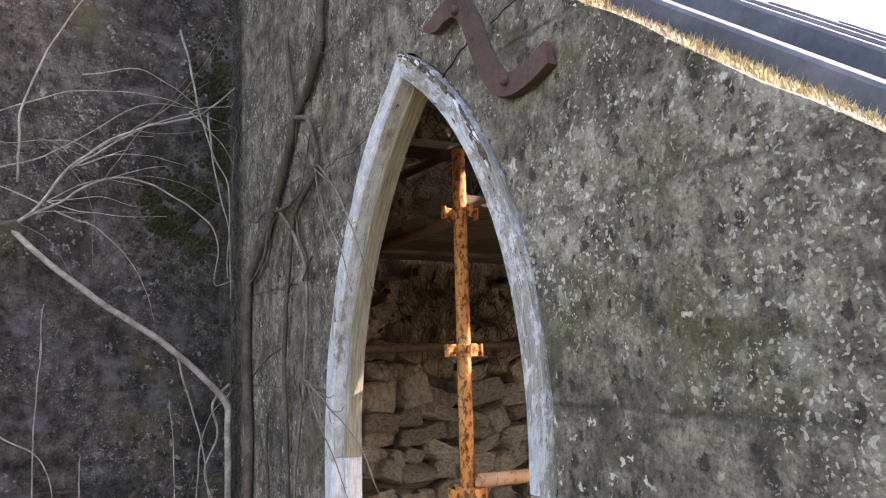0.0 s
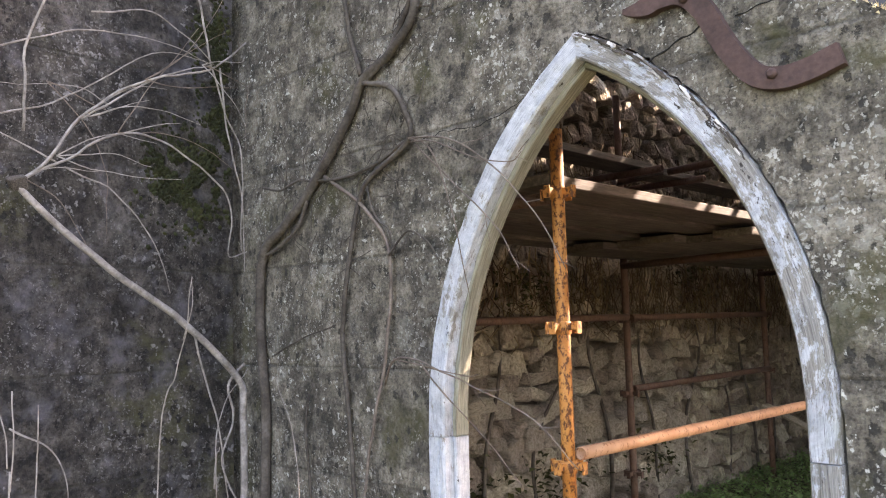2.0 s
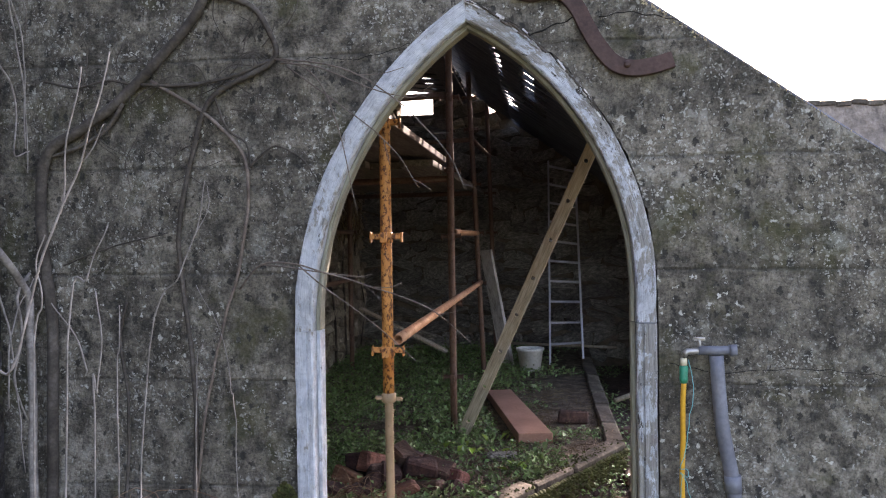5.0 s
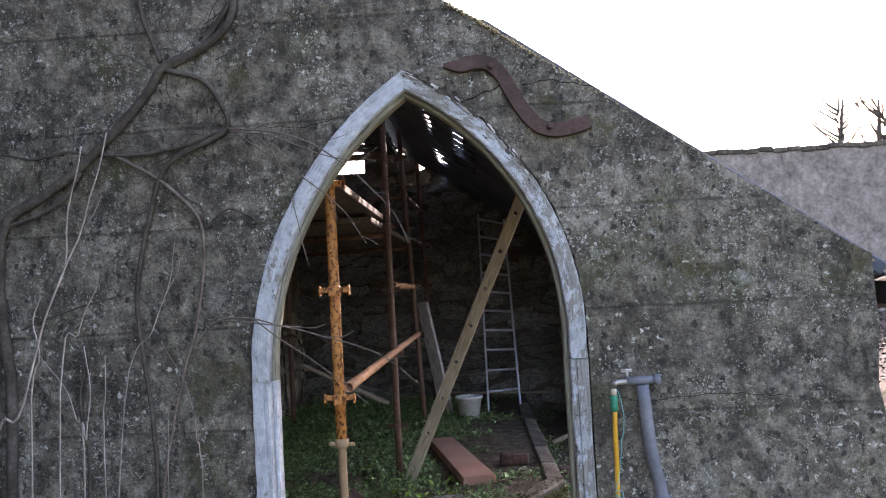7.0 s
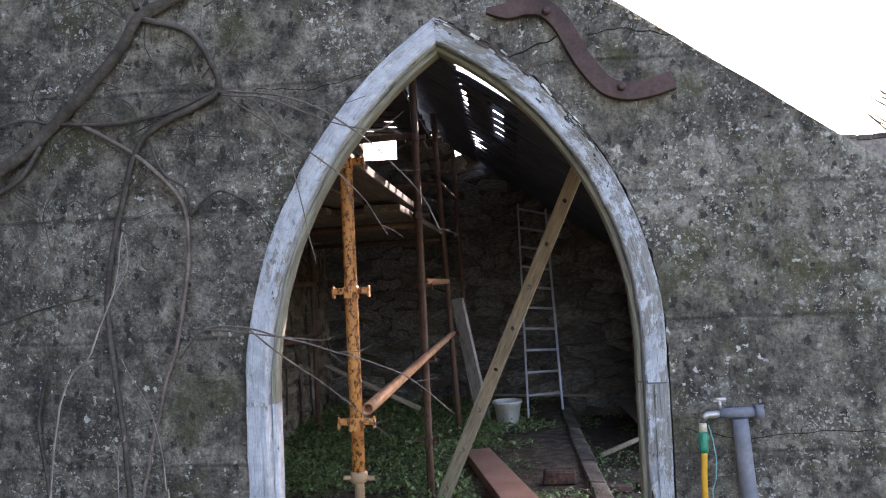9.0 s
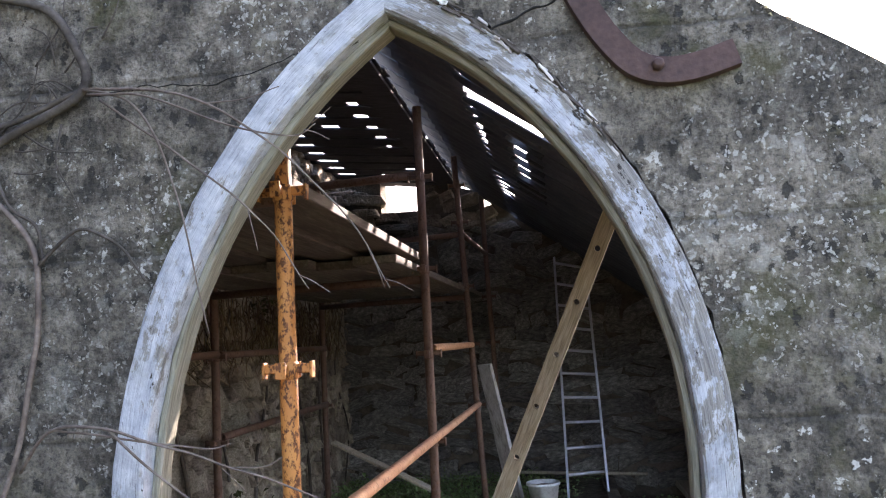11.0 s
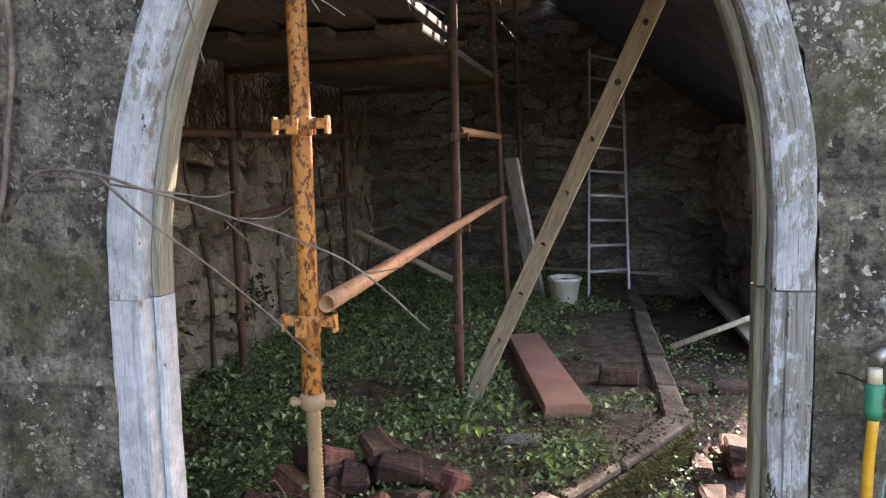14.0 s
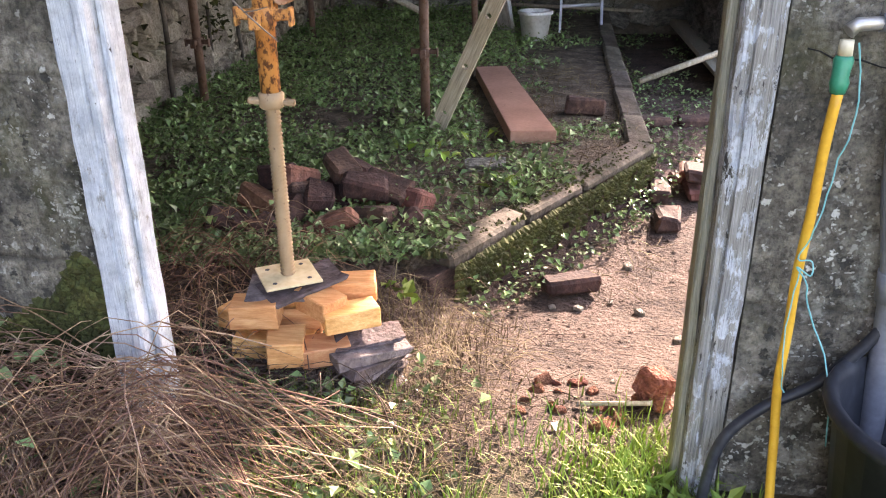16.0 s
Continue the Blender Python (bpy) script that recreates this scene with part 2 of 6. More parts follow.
def paint_material(name, sound=0.0):
    """Chalky white paint, flaking to grey weathered wood, with long cracks along the grain."""
    n = Nodes(name)
    v = n.coords((1, 1, 1), "UV")
    grain = n.noise(n.coords((1.2, 34, 1), "UV"), 6.0, 7.0, 0.78)
    flake = n.noise(n.coords((1.0, 2.2, 1), "UV"), 16.0, 8.0, 0.76)
    broad = n.noise(n.coords((1.0, 1.6, 1), "UV", (3, 1, 0)), 3.2, 5.0, 0.7)
    paint = n.ramp(n.noise(v, 22.0, 6.0, 0.7), [(0.32, (0.44, 0.47, 0.51)), (0.50, (0.62, 0.65, 0.68)), (0.68, (0.76, 0.78, 0.79))])
    wood = n.ramp(grain, [(0.34, (0.10, 0.09, 0.075)), (0.47, (0.27, 0.25, 0.215)), (0.62, (0.45, 0.43, 0.385))])
    level = n.math("ADD", n.math("ADD", n.math("MULTIPLY", flake, 0.45), n.math("MULTIPLY", broad, 0.40)), n.math("MULTIPLY", grain, 0.15))
    bare = n.ramp(level, [(0.505 + sound, (0.0,)), (0.535 + sound * 1.3, (0.95,))])
    c = n.mix(bare, paint, wood)
    crack = n.ramp(n.math("ADD", n.math("MULTIPLY", grain, 0.75), n.math("MULTIPLY", broad, 0.25)), [(0.385 - sound * 0.5, (0.95,)), (0.415 - sound * 0.5, (0.0,))])
    c = n.mix(crack, c, (0.035, 0.03, 0.026))
    chip = n.ramp(n.noise(n.coords((1.0, 2.6, 1), "UV", (7, 3, 0)), 11.0, 6.0, 0.7), [(0.635 + sound, (0.0,)), (0.65 + sound, (1.0,))])
    c = n.mix(chip, c, (0.06, 0.052, 0.045))
    ridge = n.noise(n.coords((1.0, 46, 1), "UV", (2, 5, 0)), 9.0, 6.0, 0.75)
    c = n.mix(1.0, c, n.ramp(ridge, [(0.34, (0.50, 0.51, 0.53)), (0.47, (0.86, 0.87, 0.89)), (0.62, (1.06, 1.06, 1.06))]), "MULTIPLY")
    grime = n.ramp(n.noise(n.coords((1.0, 1.2, 1), "UV", (11, 4, 0)), 7.0, 6.0, 0.72), [(0.50, (0.0,)), (0.66, (0.55,))])
    c = n.mix(grime, c, (0.24, 0.26, 0.28))
    green = n.ramp(n.noise(v, 2.3, 5.0, 0.7), [(0.58, (0.0,)), (0.72, (0.40,))])
    c = n.mix(green, c, (0.20, 0.22, 0.12))
    return n.done(c, 0.85, [(grain, 0.7, 0.006), (ridge, 0.7, 0.004), (bare, 0.6, -0.004), (crack, 0.6, -0.008)])


def spotted_metal(name, paint_lo, paint_hi, rust_lo, rust_hi, level=0.5, rough=0.6):
    n = Nodes(name)
    v = n.coords()
    p = n.ramp(n.noise(v, 9.0, 4.0), [(0.3, paint_lo), (0.7, paint_hi)])
    r = n.ramp(n.noise(v, 60.0, 4.0), [(0.3, rust_lo), (0.7, rust_hi)])
    f = n.noise(n.coords((1.6, 1.6, 1.0)), 38.0, 6.0, 0.7)
    mask = n.ramp(f, [(level, (0.0,)), (level + 0.07, (1.0,))])
    return n.done(n.mix(mask, p, r), rough, [(f, 0.4, 0.003)])


def wood_material(name, dark, mid, light, along=(2, 30, 30), rough=0.8, vary=0.2, which="Object"):
    return surface(name, dark, mid, light, 2.2, 9.0, rough, 0.35, 0.004, vary, along, which)


M_render = render_wall_material("cement_render")
# gable render again, dimmed and cooled to hold the corner's shade
M_render_side = render_wall_material("cement_render_shaded", 0.30, 0.31, (0.98, 0.96, 1.06), 0.38)
M_paint = paint_material("flaking_white_paint", -0.018)
M_paint_sound = paint_material("sound_white_paint", 0.034)
M_paint_left = paint_material("chalky_white_paint", 0.020)
M_paint_worn = paint_material("worn_grey_paint", -0.03)
M_orange = spotted_metal("orange_paint_rust", (0.45, 0.17, 0.042), (0.58, 0.27, 0.08), (0.05, 0.018, 0.008), (0.18, 0.065, 0.025), 0.495)
M_rust = spotted_metal("brown_rust_tube", (0.09, 0.054, 0.041), (0.15, 0.089, 0.064), (0.05, 0.025, 0.016), (0.12, 0.055, 0.03), 0.52, 0.65)
M_thread = spotted_metal("rusted_thread", (0.24, 0.16, 0.09), (0.36, 0.25, 0.15), (0.08, 0.045, 0.025), (0.16, 0.09, 0.05), 0.6, 0.5)
M_iron = surface("wrought_iron", (0.045, 0.028, 0.024), (0.085, 0.05, 0.043), (0.13, 0.08, 0.068), 6, 70, 0.75, 0.5, 0.004)
M_stone = surface("rubble_stone", (0.11, 0.094, 0.075), (0.39, 0.340, 0.273), (0.60, 0.535, 0.445), 7, 45, 0.9, 0.8, 0.03, 0.30)
# rubble stone darkened in colour for the deep shade at the far end
M_stone_far = surface("dimmed_rubble_stone", (0.035, 0.034, 0.031), (0.17, 0.163, 0.148), (0.40, 0.385, 0.345), 6, 45, 0.92, 0.8, 0.03, 0.38)
M_mortar = surface("lime_mortar", (0.045, 0.038, 0.029), (0.11, 0.094, 0.072), (0.20, 0.174, 0.135), 6, 50, 0.95, 0.8, 0.02)
M_roof = surface("fibre_cement_sheet", (0.035, 0.042, 0.056), (0.065, 0.075, 0.095), (0.11, 0.123, 0.15), 3, 40, 0.7, 0.25, 0.004, 0.12)
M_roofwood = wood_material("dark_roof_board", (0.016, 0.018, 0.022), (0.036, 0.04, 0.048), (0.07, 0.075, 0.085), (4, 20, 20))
M_soil = surface("trodden_soil", (0.045, 0.030, 0.021), (0.14, 0.095, 0.069), (0.28, 0.2, 0.15), 6, 60, 0.95, 1.0, 0.04, spread=0.15)
M_bedsoil = surface("dark_leafy_soil", (0.024, 0.018, 0.012), (0.095, 0.072, 0.050), (0.22, 0.172, 0.12), 9, 70, 0.95, 1.0, 0.03, spread=0.15)
M_brick = surface("old_brick", (0.06, 0.03, 0.022), (0.16, 0.07, 0.048), (0.30, 0.14, 0.095), 9, 60, 0.9, 0.7, 0.01, 0.3)
M_brick_dark = surface("sooty_brick", (0.025, 0.016, 0.014), (0.062, 0.034, 0.028), (0.135, 0.072, 0.055), 9, 60, 0.9, 0.7, 0.01, 0.3)
M_newwood = wood_material("fresh_sawn_timber", (0.44, 0.18, 0.055), (0.62, 0.30, 0.115), (0.78, 0.46, 0.21), (3, 22, 22), 0.65, 0.22)
M_deck = wood_material("scaffold_board_wood", (0.05, 0.043, 0.035), (0.105, 0.09, 0.073), (0.20, 0.175, 0.145), (24, 2, 24))
M_greywood = wood_material("weathered_wood", (0.17, 0.145, 0.105), (0.33, 0.29, 0.215), (0.48, 0.44, 0.35), (30, 30, 2), 0.85)
M_whitewood = wood_material("peeling_white_board", (0.22, 0.20, 0.18), (0.55, 0.53, 0.51), (0.75, 0.74, 0.73), (12, 12, 3), 0.8)
M_redboard = surface("brown_faced_board", (0.24, 0.125, 0.085), (0.36, 0.195, 0.138), (0.46, 0.265, 0.19), 3, 60, 0.55, 0.2, 0.003)
M_alu = surface("dull_aluminium", (0.42, 0.44, 0.50), (0.55, 0.57, 0.63), (0.66, 0.68, 0.74), 6, 60, 0.42, 0.1, 0.002, metal=0.55)
M_bucket = surface("dirty_white_plastic", (0.45, 0.45, 0.42), (0.68, 0.68, 0.66), (0.80, 0.80, 0.79), 5, 40, 0.5, 0.15, 0.003)
M_blackplastic = surface("black_plastic", (0.012, 0.013, 0.016), (0.022, 0.024, 0.03), (0.05, 0.055, 0.065), 5, 50, 0.45, 0.15, 0.002)
M_greypipe = surface("blue_grey_pipe", (0.10, 0.105, 0.125), (0.16, 0.168, 0.195), (0.24, 0.25, 0.28), 5, 50, 0.5, 0.15, 0.002)
M_hose = surface("yellow_hose", (0.55, 0.27, 0.025), (0.70, 0.37, 0.035), (0.76, 0.45, 0.06), 8, 60, 0.45, 0.1, 0.002)
M_green = surface("green_plastic", (0.01, 0.16, 0.09), (0.015, 0.24, 0.14), (0.03, 0.33, 0.20), 8, 60, 0.4, 0.1, 0.002)
M_brass = surface("dull_tap_metal", (0.28, 0.27, 0.25), (0.45, 0.43, 0.40), (0.6, 0.58, 0.54), 8, 60, 0.4, 0.1, 0.002, metal=0.7)
M_cream = surface("cream_plastic", (0.5, 0.44, 0.3), (0.65, 0.58, 0.42), (0.72, 0.66, 0.5), 8, 60, 0.5, 0.1, 0.002)
M_twine = surface("teal_twine", (0.08, 0.32, 0.32), (0.15, 0.45, 0.45), (0.25, 0.55, 0.55), 30, 90, 0.8, 0.3, 0.001)
M_shoot = surface("dark_shoot", (0.07, 0.054, 0.044), (0.16, 0.125, 0.102), (0.30, 0.245, 0.205), 9, 70, 0.85, 0.3, 0.002)
M_vine = surface("vine_bark", (0.030, 0.025, 0.020), (0.075, 0.063, 0.052), (0.15, 0.13, 0.11), 9, 70, 0.9, 0.6, 0.004)
M_twig = surface("dry_twig", (0.12, 0.105, 0.092), (0.27, 0.243, 0.218), (0.48, 0.44, 0.405), 14, 80, 0.9, 0.5, 0.003, 0.3, island=True)
M_brush = surface("red_brown_stalk", (0.035, 0.018, 0.012), (0.21, 0.118, 0.072), (0.58, 0.41, 0.29), 4, 50, 0.8, 0.2, 0.002, 0.5, island=True)
M_litter = surface("dark_root_bits", (0.03, 0.02, 0.015), (0.075, 0.05, 0.038), (0.16, 0.11, 0.08), 9, 70, 0.9, 0.4, 0.003, 0.4, island=True)
M_straw = surface("dead_grass", (0.05, 0.034, 0.018), (0.135, 0.096, 0.052), (0.33, 0.25, 0.15), 4, 40, 0.85, 0.1, 0.002, 0.5, island=True)
M_leaf = surface("green_leaf", (0.07, 0.118, 0.038), (0.15, 0.222, 0.078), (0.23, 0.30, 0.12), 3, 30, 0.42, 0.1, 0.002, 0.45, island=True)
M_grass = surface("fresh_grass", (0.09, 0.15, 0.02), (0.19, 0.28, 0.04), (0.32, 0.41, 0.08), 3, 30, 0.6, 0.1, 0.002, 0.35, island=True)
M_moss = surface("moss", (0.018, 0.022, 0.006), (0.042, 0.046, 0.012), (0.095, 0.09, 0.026), 8, 60, 0.95, 0.9, 0.01, 0.3, island=True)
M_moss_dark = surface("damp_dark_moss", (0.010, 0.013, 0.005), (0.024, 0.028, 0.010), (0.055, 0.056, 0.020), 8, 60, 0.95, 0.9, 0.01, 0.3, island=True)
M_vergegrass = surface("sunlit_verge_moss", (0.22, 0.17, 0.08), (0.38, 0.31, 0.17), (0.55, 0.48, 0.30), 8, 60, 0.9, 0.6, 0.01, 0.3, island=True)
M_slate = surface("slate", (0.045, 0.035, 0.034), (0.13, 0.100, 0.096), (0.26, 0.205, 0.195), 12, 60, 0.85, 0.9, 0.008, 0.35)
M_coping = surface("worn_coping", (0.028, 0.025, 0.016), (0.085, 0.070, 0.051), (0.18, 0.152, 0.12), 7, 45, 0.92, 0.7, 0.01, 0.25)


def ground_material():
    n = Nodes("soil_and_turf")
    v = n.coords()
    fine, med = n.noise(v, 55.0, 4.0, 0.65), n.noise(v, 5.0, 6.0, 0.7)
    soil = n.ramp(n.math("ADD", n.math("MULTIPLY", med, 0.55), n.math("MULTIPLY", fine, 0.45)), [(0.38, (0.022, 0.014, 0.010)), (0.48, (0.076, 0.049, 0.038)), (0.55, (0.108, 0.071, 0.056)), (0.67, (0.175, 0.125, 0.102))])
    turf = n.ramp(n.noise(v, 14.0, 6.0, 0.7), [(0.35, (0.035, 0.045, 0.012)), (0.55, (0.10, 0.12, 0.03)), (0.7, (0.20, 0.20, 0.06))])
    sep = n.add("ShaderNodeSeparateXYZ", Vector=v)
    edge = n.math("ADD", n.math("MULTIPLY", sep.outputs[1], 1.0), n.math("MULTIPLY", n.noise(v, 2.5, 4.0), 0.9))
    bare = n.ramp(edge, [(0.10, (0.25,)), (0.55, (1.0,))])
    clod = n.ramp(n.noise(v, 26.0, 6.0, 0.75), [(0.38, (0.9,)), (0.46, (0.0,))])
    soil = n.mix(clod, soil, (0.055, 0.036, 0.026))
    return n.done(n.mix(bare, turf, soil), 0.95, [(med, 0.6, 0.04), (n.noise(v, 22.0, 5.0, 0.7), 0.8, 0.03), (fine, 1.0, 0.02)])


M_ground = ground_material()

# ---------- setting ----------
WALL_L, WALL_R, BACK, LEFT_IN = -1.80, 1.86, 7.25, -2.1
SLOPE, Z0 = 0.704, 2.69
RIDGE_X = -0.66
PLAT = -0.13


def roof_z(x):
    return Z0 - SLOPE * x if x > RIDGE_X else Z0 - SLOPE * RIDGE_X + (RIDGE_X - x) * 0.10


def step(a, b, v):
    t = min(1.0, max(0.0, (v - a) / (b - a)))
    return t * t * (3 - 2 * t)


def ground_z(x, y):
    path = step(-0.30, 0.12, x - 0.12 * max(0.0, y - 0.6)) * step(0.05, 1.25, y) * (1 - step(2.2, 3.0, x))
    bank = (1 - step(-0.55, -0.1, x)) * step(0.35, 0.9, y)
    h = -0.15 - 0.21 * path + 0.0 * bank
    near = math.exp(-((x * x + y * y) / 60.0))
    h += near * (0.018 * noise.noise(Vector((x * 2.3, y * 2.3, 0))) + 0.010 * noise.noise(Vector((x * 8, y * 8, 3.0))))
    return h


def axis(lo, hi, fine, far):
    vals = list(np.arange(lo, hi + 1e-6, fine))
    s, a, b = fine, lo, hi
    left, right = [], []
    while b < far:
        s *= 1.45
        a, b = a - s, b + s
        left.append(a), right.append(b)
    return left[::-1] + vals + right


def make_ground():
    xs, ys = axis(-2.4, 2.6, 0.06, 300), axis(-2.2, 4.2, 0.06, 300)
    me = bpy.data.meshes.new("ground")
    vs = [(x, y, ground_z(x, y)) for y in ys for x in xs]
    nx = len(xs)
    fs = [(j * nx + i, j * nx + i + 1, (j + 1) * nx + i + 1, (j + 1) * nx + i) for j in range(len(ys) - 1) for i in range(nx - 1)]
    me.from_pydata(vs, [], fs)
    me.materials.append(M_ground)
    me.polygons.foreach_set("use_smooth", [True] * len(fs))
    return tagged(new("ground", me), "trodden bare soil running into rough turf outside", "ground", kind="structure")


make_ground()

# arch: centre offset, radius, springing height, on either side
ARCH = {-1: (0.811, 1.511, 0.95), 1: (0.554, 1.254, 1.10)}
FOOT = {-1: -0.12, 1: -0.17}


def arch_line(side, inset, n=18, foot=None):
    """Points (x, z) up one side of the arch, from its foot to the crown, inset from the frame's outer edge."""
    c, R, zs = ARCH[side]
    r = R - inset
    top = math.sqrt(r * r - c * c)
    full = math.atan2(top, c)
    pts = [((r - c) * side, FOOT[side] if foot is None else foot)]
    for k in range(n + 1):
        a = full * k / n
        pts.append(((r * math.cos(a) - c) * side, zs + r * math.sin(a)))
    pts[-1] = (0.0, zs + top)
    return pts


def prism(outline, y0, y1):
    """An upright slab with the given outline (x, z)."""
    bm = bmesh.new()
    a = [bm.verts.new((x, y0, z)) for x, z in outline]
    b = [bm.verts.new((x, y1, z)) for x, z in outline]
    n = len(a)
    bm.faces.new(a)
    bm.faces.new(b[::-1])
    for i in range(n):
        bm.faces.new((a[i], b[i], b[(i + 1) % n], a[(i + 1) % n]))
    bmesh.ops.recalc_face_normals(bm, faces=bm.faces)
    bmesh.ops.triangulate(bm, faces=[f for f in bm.faces if len(f.verts) > 4])
    return bm


SKEW = pose(0, 0.014, 0, 0, 0, -1.6)  # the gable stands a little askew


def gable():
    left = arch_line(-1, 0.004, foot=-0.5)
    right = arch_line(1, -0.006, foot=-0.5, n=60)
    ragged = random.Random(12)
    right = [(x + ragged.uniform(-0.004, 0.005), z + ragged.uniform(-0.004, 0.005)) for x, z in right]
    crown = 0.5 * (left[-1][1] + right[-1][1])
    line = [(-2.5, -0.5)] + left[:-1] + [(0.0, crown)] + right[:-1][::-1] + [(WALL_R, -0.5)]
    r = random.Random(5)
    for z in np.arange(0.1, 1.3, 0.12):
        line.append((WALL_R + r.uniform(-0.012, 0.012), float(z)))
    for x in np.arange(WALL_R, RIDGE_X, -0.09):
        line.append((float(x), Z0 - 0.038 - SLOPE * float(x) + r.uniform(-0.006, 0.006)))
    # left end raised, unseen, only to keep sun off the corner wall
    line += [(RIDGE_X, roof_z(RIDGE_X)), (-1.0, roof_z(-1.0)), (-1.05, 4.3), (-2.5, 4.3)]
    ob = solo("wall_south", prism(line, 0.0, 0.11), M_render, "grey cement-rendered gable wall mottled with lichen and moss", "wall", kind="structure")
    ob.matrix_basis = SKEW
    return ob


wall_south = gable()
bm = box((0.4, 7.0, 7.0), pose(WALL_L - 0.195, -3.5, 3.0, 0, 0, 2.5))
solo("wall_west_outer", bm, M_render_side, "rendered wall meeting the gable in a corner, coloured darker for shade", "wall", kind="structure")

# masonry cores; the stones stand proud of them
core_w = solo("wall_west", box((0.4, BACK + 0.2, 3.75), pose(LEFT_IN - 0.26, BACK / 2 + 0.3, 1.37)), M_mortar, "tall rubble stone wall inside, damp below", "wall", kind="structure")
core_e = solo("wall_east", box((0.14, 2.5, 1.8), pose(WALL_R - 0.09, BACK - 1.2, 0.42)), M_mortar, "low dark side wall under the eaves", "wall", kind="structure")
WIN = (-1.56, -1.095, 2.845, 3.075)


def back_wall():
    t0, t1 = BACK + 0.06, BACK + 0.4
    x0, x1, z0, z1 = WIN
    bm = bmesh.new()
    add_box(bm, (x0 + 2.5, t1 - t0, 4.0), pose((x0 - 2.5) / 2, (t0 + t1) / 2, 1.3))
    bm2 = prism([(x0, -0.6), (x1, -0.6), (x1, z0), (x0, z0)], t0, t1)
    me = bpy.data.meshes.new("x")
    bm2.to_mesh(me), bm.from_mesh(me), bm2.free()
    bm2 = prism([(x1, -0.6), (WALL_R + 0.1, -0.6), (WALL_R + 0.1, roof_z(WALL_R) + 0.02), (-0.30, roof_z(-0.30) + 0.02), (-0.31, roof_z(-0.30) - 0.10), (-0.40, roof_z(-0.30) - 0.10), (-0.41, roof_z(-0.41) + 0.02), (x1, roof_z(x1) + 0.02)], t0, t1)
    bm2.to_mesh(me), bm.from_mesh(me), bm2.free()
    return solo("wall_north", bm, M_mortar, "rubble stone end wall in deep shade with a small opening", "wall", kind="structure")


core_n = back_wall()

# ---------- roof ----------
roof = thing("roof", "dark corrugated fibre-cement roof, holed with age, with further gaps added for sun", "roof", kind="structure")


def sheet(name, x0, x1, y0, y1, lift=0.0, ragged=0.0, pitch=0.19, depth=0.009):
    """A corrugated sheet lying along the right-hand slope; its corrugations run down the slope."""
    n = max(4, int(round((y1 - y0) / pitch * 10)))
    bm = bmesh.new()
    nrm = Vector((SLOPE, 0, 1)).normalized()
    rows = []
    r = random.Random(int(x0 * 100 + y0 * 10))
    for th in (0.0, -0.007):
        for k, x in enumerate(np.linspace(x0, x1, 5)):
            row = []
            for i in range(n + 1):
                y = y0 + (y1 - y0) * i / n
                w = math.cos(2 * math.pi * y / pitch)
                xx = float(x)
                if ragged and k == 0:
                    cell = int(y / 0.21)
                    big = 0.35 + random.Random(cell).random() * (1.0 if cell % 4 else 1.5)
                    xx += ragged * big * max(0.0, 1 - abs((y / 0.21) % 1.0 - 0.5) / 0.36)
                p = Vector((xx, y, Z0 - SLOPE * xx - 0.02)) + nrm * (depth * w + lift + th)
                row.append(bm.verts.new(p))
            rows.append(row)
    h = len(rows) // 2
    for a, b, flip in [(rows[k], rows[k + 1], False) for k in range(h - 1)] + [(rows[h + k], rows[h + k + 1], True) for k in range(h - 1)]:
        for i in range(n):
            q = (a[i], a[i + 1], b[i + 1], b[i])
            bm.faces.new(q if not flip else q[::-1]).smooth = True
    for a, b in ((rows[0], rows[h]), (rows[h - 1], rows[-1])):
        for i in range(n):
            bm.faces.new((a[i], a[i + 1], b[i + 1], b[i]))
    for i in (0, n):
        for k in range(h - 1):
            bm.faces.new((rows[k][i], rows[k + 1][i], rows[h + k + 1][i], rows[h + k][i]))
    bmesh.ops.recalc_face_normals(bm, faces=bm.faces)
    return part(name, bm, M_roof, roof)


LAP = -0.10
# lower sheets cut short over the first bays, an unseen opening added for light
LOW = {1.60: 1.26, 2.10: 1.26, 2.62: 1.28, 2.95: 1.28, 3.64: 1.32, 4.30: 1.56, 4.90: 1.76}
cuts = [(0.115, 0.58), (0.58, 1.60), (1.60, 2.10), (2.10, 2.40), (2.62, 2.95), (2.95, 3.64), (3.64, 4.30), (4.30, 4.90), (4.90, 5.70), (5.70, 6.72), (6.72, 7.6)]
for y0, y1 in cuts:
    # narrow slit added between sheets so that sun strikes the deck edge
    if 1.5 < y0 < 4.0 and y0 not in (2.10, 2.62):
        sheet("roofing_sheet", LAP, 0.152, y0, y1, 0.0, 0.15)
        sheet("roofing_sheet", 0.228, LOW[y0], y0, y1)
    else:
        sheet("roofing_sheet", LAP, LOW.get(y0, WALL_R + 0.16), y0, y1, 0.0, 0.15)
    sheet("roofing_sheet", RIDGE_X + 0.16, LAP + 0.02, y0, y1 + (0.22 if y1 == 2.40 else 0), 0.014)
